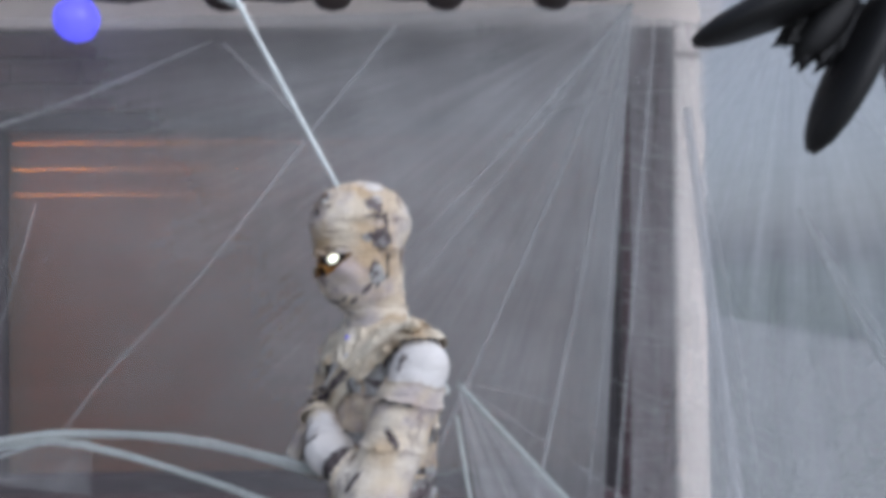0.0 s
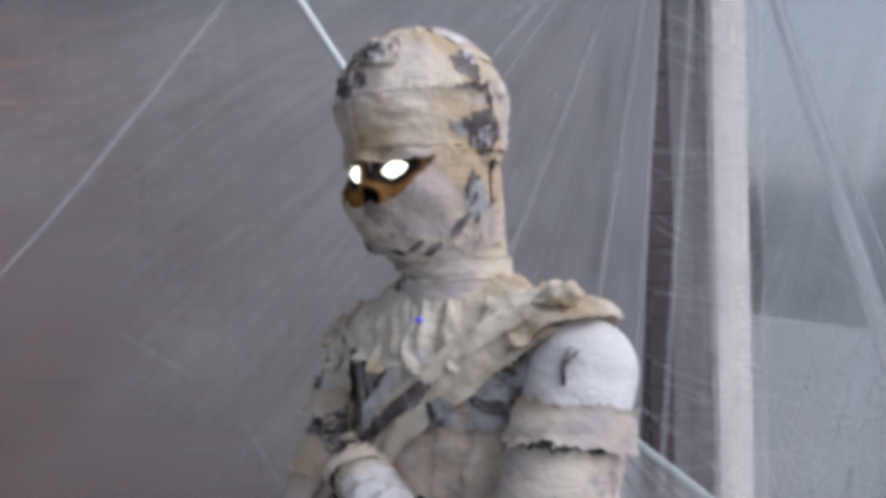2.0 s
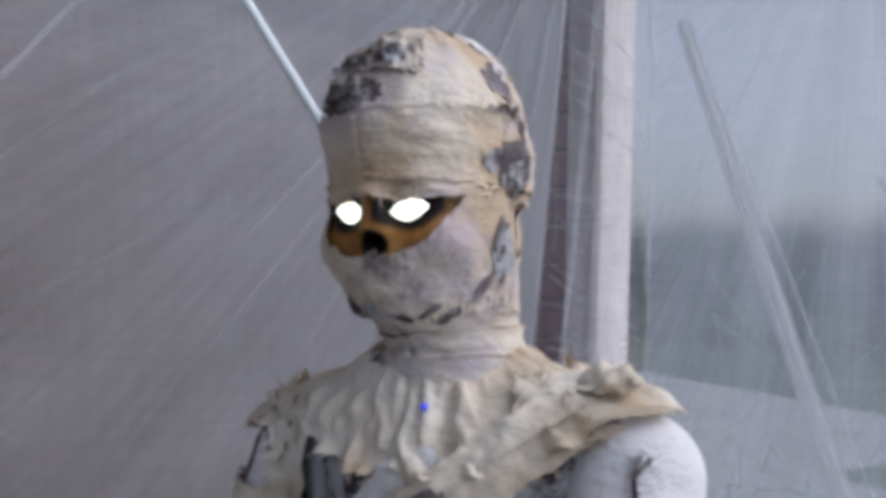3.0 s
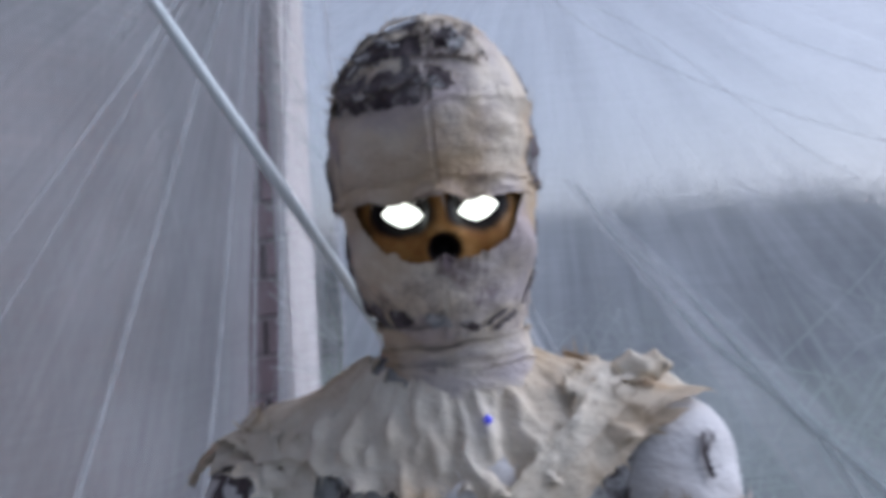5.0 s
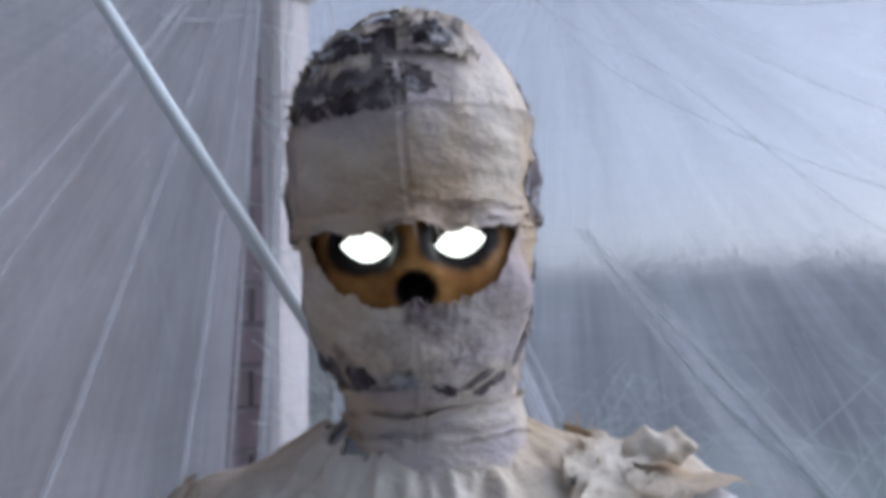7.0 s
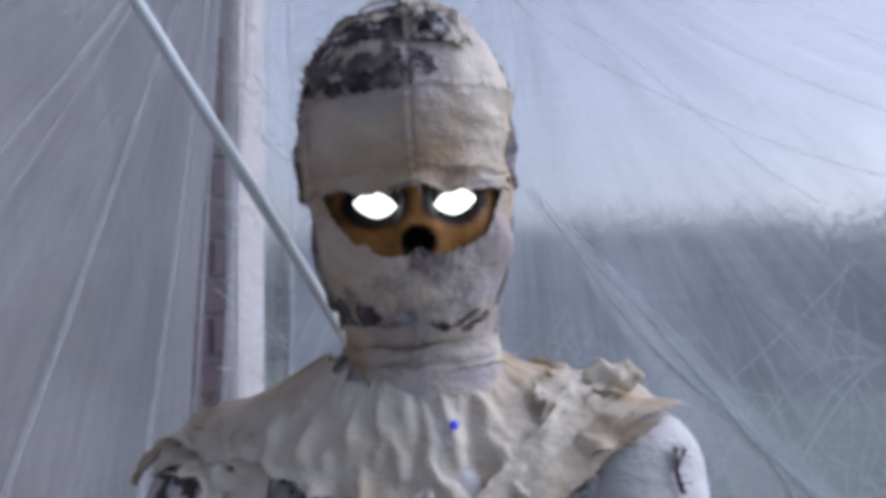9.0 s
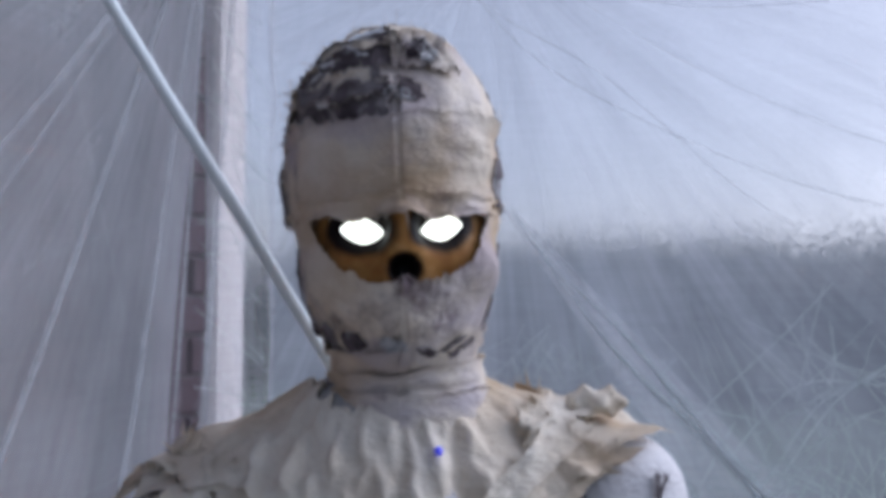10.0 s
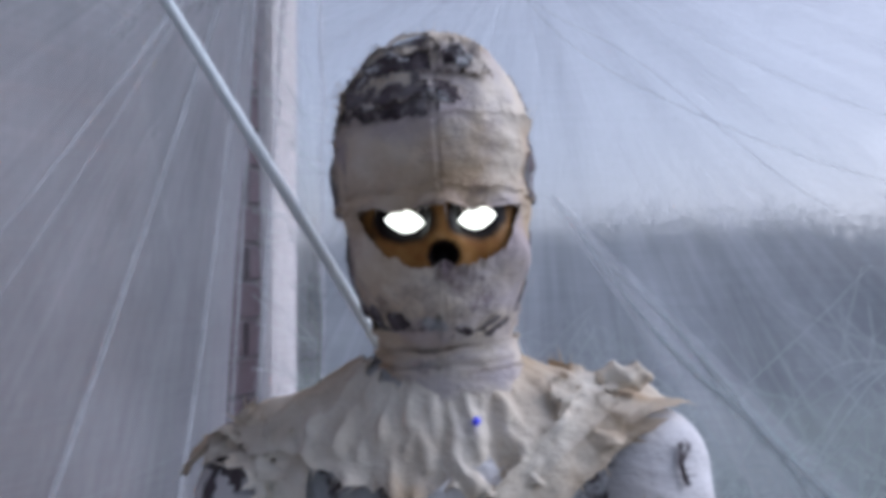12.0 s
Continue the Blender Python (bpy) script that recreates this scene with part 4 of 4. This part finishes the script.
for pts, r, soft in (([(2.42, 2.0), (2.325, 1.923), (2.17, 1.822), (1.96, 1.624), (1.855, 1.545)], 0.0030, True), ([(2.25, 1.99), (2.14, 1.91), (1.985, 1.81), (1.753, 1.697), (1.5, 1.62)], 0.0026, True),
                     ([(2.50, 2.1), (2.422, 2.015), (2.295, 1.865), (2.124, 1.75), (1.903, 1.64), (1.707, 1.576), (1.5, 1.55)], 0.0036, True), ([(2.45, 2.05), (2.348, 2.021), (2.191, 1.978), (2.013, 1.934), (1.8, 1.93)], 0.0030, True),
                     ([(1.60, 1.40), (1.723, 1.311), (1.807, 1.243), (1.896, 1.099), (1.93, 1.02)], 0.0020, False), ([(1.60, 1.38), (1.713, 1.306), (1.82, 1.251), (1.884, 1.152), (1.93, 1.08)], 0.0015, False),
                     ([(1.60, 1.30), (1.723, 1.283), (1.867, 1.27), (2.002, 1.093)], 0.0013, False), ([(2.0, 1.24), (1.88, 1.36), (1.80, 1.45)], 0.0013, False)):
    strand(web_side, [on_side(y, z) for y, z in pts], r * (0.3 if soft else 0.8), r * 0.6, wisp=soft or M_ROPE, n=22)
rows = []
for i in range(560):
    y, z = dice.uniform(1.4, 2.7), 0.72 + 0.56 * dice.random() ** 1.5
    a = dice.uniform(0, math.pi)
    ln = dice.uniform(0.06, 0.26)
    dy, dz = math.cos(a) * ln, math.sin(a) * ln
    rows.append((on_side(y, z), on_side(y + dy, z + dz), dice.uniform(0.0004, 0.0009) * (1.35 - 0.9 * max(0.0, z - 0.8))))
fibres(web_side, rows)

neck_web = tagged(new("spider_web"), "soft white web band hanging behind the mummy", "spider web", "spider webs")
sheet("gauze", (0.630, 2.118, 0.9), (0.662, 2.098, 0.9), (0.686, 2.585, 1.86), (0.666, 2.603, 1.86), 12, 40, 0.006, M_WEBDENSE, neck_web, 12.0, (0.68, 2.7, 2.5))
strand(neck_web, [(0.648, 2.108, 0.9), (0.651, 2.159, 1.0), (0.664, 2.387, 1.45), (0.676, 2.594, 1.86)], 0.008, 0.006)
strand(neck_web, [(0.70, 2.10, 0.9), (0.70, 2.30, 1.3), (0.69, 2.50, 1.7)], 0.003, 0.002)

rope = tagged(new("web_rope"), "taut twisted white web rope tied behind the mummy", "web rope")
strand(rope, [(0.033, 2.028, 1.2), (-0.130, 2.137, 1.5), (-0.293, 2.246, 1.8), (-0.478, 2.370, 2.14)], 0.0052, 0.0062, n=30, wisp=False)
strand(rope, [(-0.43, 2.34, 2.06), (-0.50, 2.39, 2.11), (-0.55, 2.42, 2.17)], 0.009, 0.012, wisp=False)
arm_web = tagged(new("spider_web"), "thick drooping web ropes tied to the mummy's arm", "spider web", "spider webs")
strand(arm_web, [(-1.5, 2.42, 1.00), (-1.0, 2.30, 1.065), (-0.80, 2.25, 1.09), (-0.50, 2.12, 1.095), (-0.22, 1.96, 1.06)], 0.008, 0.011, wisp=M_ROPE)
strand(arm_web, [(-1.5, 2.42, 0.96), (-1.0, 2.32, 1.045), (-0.80, 2.25, 1.07), (-0.50, 2.13, 1.02), (-0.22, 2.03, 0.94), (-0.12, 2.0, 0.90)], 0.007, 0.010, wisp=M_ROPE)
strand(arm_web, [(-1.15, 2.34, 0.93), (-1.0, 2.31, 1.02), (-0.86, 2.27, 1.07)], 0.003, 0.004, wisp=M_ROPE)
sheet("gauze", (-1.3, 2.37, 1.0), (-0.75, 2.22, 0.96), (-0.75, 2.24, 1.08), (-1.3, 2.38, 1.03), 24, 12, 0.02, M_WEBTHIN, arm_web, 15.0, (-0.7, 2.2, 1.3))
back_web = tagged(new("spider_web"), "web fan spreading from the mummy's back to the ground", "spider web", "spider webs")
BT = Vector((0.054, 2.066, 1.215))
strand(back_web, [BT, (0.170, 1.935, 1.10), (0.271, 1.821, 1.0), (0.473, 1.593, 0.8), (0.675, 1.365, 0.6)], 0.0035, 0.007, wisp=M_ROPE)
strand(back_web, [(0.050, 2.053, 1.15), (0.068, 1.96, 1.03), (0.089, 1.865, 0.9), (0.135, 1.64, 0.6)], 0.004, 0.004, wisp=M_ROPE)
strand(back_web, [BT, (0.30, 2.2, 1.03), (0.52, 2.25, 0.86), (0.7, 2.3, 0.7)], 0.0012, 0.002)
strand(back_web, [BT, (0.24, 2.3, 1.15), (0.45, 2.5, 1.02), (0.6, 2.6, 0.9)], 0.001, 0.0015)
strand(back_web, [(0.16, 1.92, 1.03), (0.11, 1.90, 0.98), (0.08, 1.88, 0.93)], 0.002, 0.002)
sheet("gauze", (0.12, 1.72, 0.70), (0.57, 1.48, 0.70), BT, BT, 30, 30, 0.012, M_WEBMID, back_web, 18.0, BT)

# ---- light string, hanging bird ----
string = tagged(new("light_string"), "string of purple and dark round lights under the eave", "string lights")
LZ = 2.155
pts = [(-1.9 + 0.14 * i, 2.60, LZ + 0.012 * math.sin(i * 2.2)) for i in range(18)]
vs, fs = tube(pts, 0.006, 6)
cable = new("cable", mesh_of("cable", vs, fs, [M_CABLE], None, True))
cable.parent = string
for i, (x, lit) in enumerate(((-1.30, 0), (-0.895, 1), (-0.52, 0), (-0.24, 0), (0.05, 0), (0.33, 0))):
    bm = bmesh.new()
    bmesh.ops.create_icosphere(bm, subdivisions=3, radius=0.058)
    for v in bm.verts:
        v.co *= 1 + 0.10 * noise.noise(v.co * 30)
    b = part("bulb", bm, M_BULB if lit else M_ORN, string, "glowing violet-blue globe" if lit else "unlit dark globe", smooth=True)
    b.location = (x, 2.58, 2.092 if lit else 2.17)
    bm = bmesh.new()
    bmesh.ops.create_cone(bm, cap_ends=True, segments=10, radius1=0.02, radius2=0.014, depth=0.04)
    c = part("socket", bm, M_CABLE, string)
    c.location = (x, 2.59, 2.157 if lit else 2.225)


def feather_lobe(a, b, w, seed):
    """A broad feathered lobe from a to b."""
    A, B = Vector(a), Vector(b)
    d = (B - A)
    s = d.cross(Vector((0, 1, 0))).normalized()
    V, F = [], []
    n = 26
    for q in range(60):
        u = dice.random() ** 0.7
        k = dice.uniform(-1, 1)
        root = A + d * u * 0.75 + s * k * w * 0.35 * math.sin(math.pi * min(1, u + 0.25)) + Vector((0, dice.uniform(-0.012, 0.012), 0))
        way = (d.normalized() + s * k * 0.45 + Vector((0, dice.uniform(-0.15, 0.15), 0))).normalized()
        ln = dice.uniform(0.05, 0.085) * (1.15 - 0.5 * u)
        wd = way.cross(Vector((0, 1, 0))).normalized() * 0.011
        o = len(V)
        mid = root + way * ln * 0.55
        V += [root - wd * 0.3, root + wd * 0.3, mid + wd, mid - wd, root + way * ln, mid + Vector((0, 0.004, 0))]
        F += [(o, o + 1, o + 2, o + 5), (o, o + 5, o + 3), (o + 3, o + 5, o + 4), (o + 5, o + 2, o + 4)]
    return V, F


bird = tagged(new("hanging_bird"), "black feathered bird decoration hanging on a thread", "bird figure")
bm = bmesh.new()
bmesh.ops.create_uvsphere(bm, u_segments=20, v_segments=14, radius=1.0, matrix=Matrix.LocRotScale(Vector((0.72, 1.55, 1.97)), Euler((0, 0.9, 0)), Vector((0.085, 0.055, 0.06))))
part("body", bm, M_BLACK, bird, smooth=True)
bm = bmesh.new()
bmesh.ops.create_uvsphere(bm, u_segments=16, v_segments=12, radius=0.04, matrix=Matrix.Translation((0.80, 1.53, 2.05)))
part("head", bm, M_BLACK, bird, smooth=True)
bm = bmesh.new()
bmesh.ops.create_icosphere(bm, subdivisions=2, radius=0.012, matrix=Matrix.Translation((0.665, 1.49, 1.945)))
part("eye", bm, M_RED, bird, "red bead")
for nm, a, b, w in (("wing", (0.66, 1.55, 1.955), (0.42, 1.55, 1.855), 0.16), ("tail", (0.70, 1.55, 1.93), (0.585, 1.55, 1.70), 0.14), ("wing", (0.72, 1.55, 1.95), (0.95, 1.56, 1.83), 0.13), ("foot", (0.64, 1.55, 1.92), (0.565, 1.55, 1.83), 0.05)):
    V, F = feather_lobe(a, b, w, 1)
    o = new(nm, mesh_of(nm, V, F, [M_BLACK]))
    o.parent = bird
    A, B = Vector(a), Vector(b)
    bm = bmesh.new()
    L = (B - A).length
    q = (B - A).to_track_quat("X", "Y")
    bmesh.ops.create_uvsphere(bm, u_segments=18, v_segments=10, radius=1.0, matrix=Matrix.LocRotScale((A + B) / 2, q, Vector((L * 0.56, 0.03, w * 0.52))))
    part(nm + "_core", bm, M_BLACK, o, smooth=True)
vs, fs = tube([(0.74, 1.55, 2.02), (0.74, 1.65, 2.64), (0.74, 2.42, 2.574)], 0.0015, 5)
t = new("thread", mesh_of("thread", vs, fs, [M_CABLE]))
t.parent = bird
bird.location = (-0.032, -0.09, -0.072)

# ---- shrubs and trees beyond the webs ----
def leaf_cloud(rad, height, n, seed, base=0.1):
    rg = random.Random(seed)
    V, F = [], []
    blobs = [(Vector((rg.uniform(-0.6, 0.6) * rad, rg.uniform(-0.6, 0.6) * rad, base + height * rg.uniform(0.12, 0.72))), rad * rg.uniform(0.28, 0.5)) for _ in range(26)]
    for _ in range(n):
        c, r = rg.choice(blobs)
        d = Vector((rg.gauss(0, 1), rg.gauss(0, 1), rg.gauss(0, 1))).normalized()
        p = c + d * r * rg.uniform(0.6, 1.08)
        if rg.random() < 0.2:
            p = Vector((rg.uniform(-0.75, 0.75) * rad, rg.uniform(-0.75, 0.75) * rad, base + height * (0.66 + 0.15 * abs(rg.gauss(0, 1)))))
        p.z = max(0.02, p.z)
        if rg.random() < ((p.z - base) / (height * 1.15) - 0.12) * 1.2:
            continue
        a = Vector((rg.gauss(0, 1), rg.gauss(0, 1), rg.gauss(0, 0.6))).normalized() * rg.uniform(0.012, 0.026)
        b = a.cross(d).normalized() * rg.uniform(0.008, 0.015)
        o = len(V)
        V += [p - a, p + b + d * 0.006, p + a, p - b + d * 0.006]
        F.append((o, o + 1, o + 2, o + 3))
    return V, F


def shrub(name, rad, height, n, seed, label, trunk_h=0.0):
    root = new(name)
    V, F = leaf_cloud(rad, height, n, seed, trunk_h)
    o = new("crown", mesh_of("crown", V, F, [M_LEAF]))
    o.parent = root
    rg = random.Random(seed)
    V, F = [], []
    vs, fs = tube([(0, 0, 0), (0.02, 0.01, trunk_h * 0.6 + 0.1), (0.0, 0.03, trunk_h + height * 0.6)], [0.03 + 0.03 * height, 0.03 + 0.02 * height, 0.012], 8)
    V, F = list(vs), list(fs)
    for q in range(6):
        a = rg.uniform(0, 6.28)
        z0 = trunk_h + height * rg.uniform(0.05, 0.4)
        vs, fs = tube([(0, 0.01, z0), (math.cos(a) * rad * 0.3, math.sin(a) * rad * 0.3, z0 + height * 0.15), (math.cos(a) * rad * 0.7, math.sin(a) * rad * 0.7, z0 + height * 0.4)], [0.02 + 0.01 * height, 0.014, 0.005], 6)
        k = len(V)
        V += vs
        F += [tuple(i + k for i in f) for f in fs]
    o = new("trunk", mesh_of("trunk", V, F, [M_BARK]))
    o.parent = root
    return tagged(root, label, "shrub" if trunk_h < 0.5 else "tree", "plants beyond the porch")


s1 = shrub("shrub", 2.2, 2.8, 72000, 3, "tall dark green hedge shrub beyond the lawn")
s1.matrix_world = pose(15.0, 8.6, -0.16)
for x, y, sc, a in ((15.6, 11.6, 1.0, 40), (15.2, 5.6, 1.03, 100), (15.8, 2.6, 0.98, 170), (16.4, 14.6, 1.02, 220), (16.2, -0.4, 1.0, 300), (16.0, 18.0, 1.0, 20), (18.0, 7.0, 1.12, 250), (18.2, 10.2, 1.1, 70), (18.4, 4.0, 1.12, 10), (18.6, 13.4, 1.12, 90), (13.6, 17.5, 0.95, 140), (11.0, 19.5, 0.95, 200), (18.2, 1.2, 1.1, 130)):
    copy_thing(s1, pose(x, y, -0.16, 0, 0, a)).scale = (sc, sc, sc)

# ---- bricks of the wall ----
def brick_mesh(l):
    bm = bmesh.new()
    box(bm, -l / 2, l / 2, -0.009, 0.01, -0.0325, 0.0325)
    bmesh.ops.bevel(bm, geom=[e for e in bm.edges if all(v.co.y < 0 for v in e.verts)], offset=0.003, segments=1, affect="EDGES")
    me = bpy.data.meshes.new("brick")
    bm.to_mesh(me)
    bm.free()
    me.materials.append(M_BRICK)
    return me


BRICKS = {}


def lay(x0, x1, z0, z1):
    row = 0
    z = z0 + 0.0375
    while z + 0.03 < z1:
        x = x0
        first = 0.1 if row % 2 else 0.2
        while x < x1 - 0.03:
            l = round(min(first, x1 - x) - 0.010, 3)
            first = 0.2
            if l not in BRICKS:
                BRICKS[l] = brick_mesh(l)
            b = new("brick", BRICKS[l])
            b.parent = wall
            b.location = (x + l / 2 + 0.005, WY - 0.0005 - dice.uniform(0, 0.003), z)
            x += l + 0.010
        z += 0.075
        row += 1


lay(WX1, CORNER, 0.0, 2.13)
lay(WX0, WX1, WZ1, 2.13)
lay(-2.0, WX0, 0.0, 2.13)
lay(WX0, WX1, 0.12, WZ0 - 0.05)
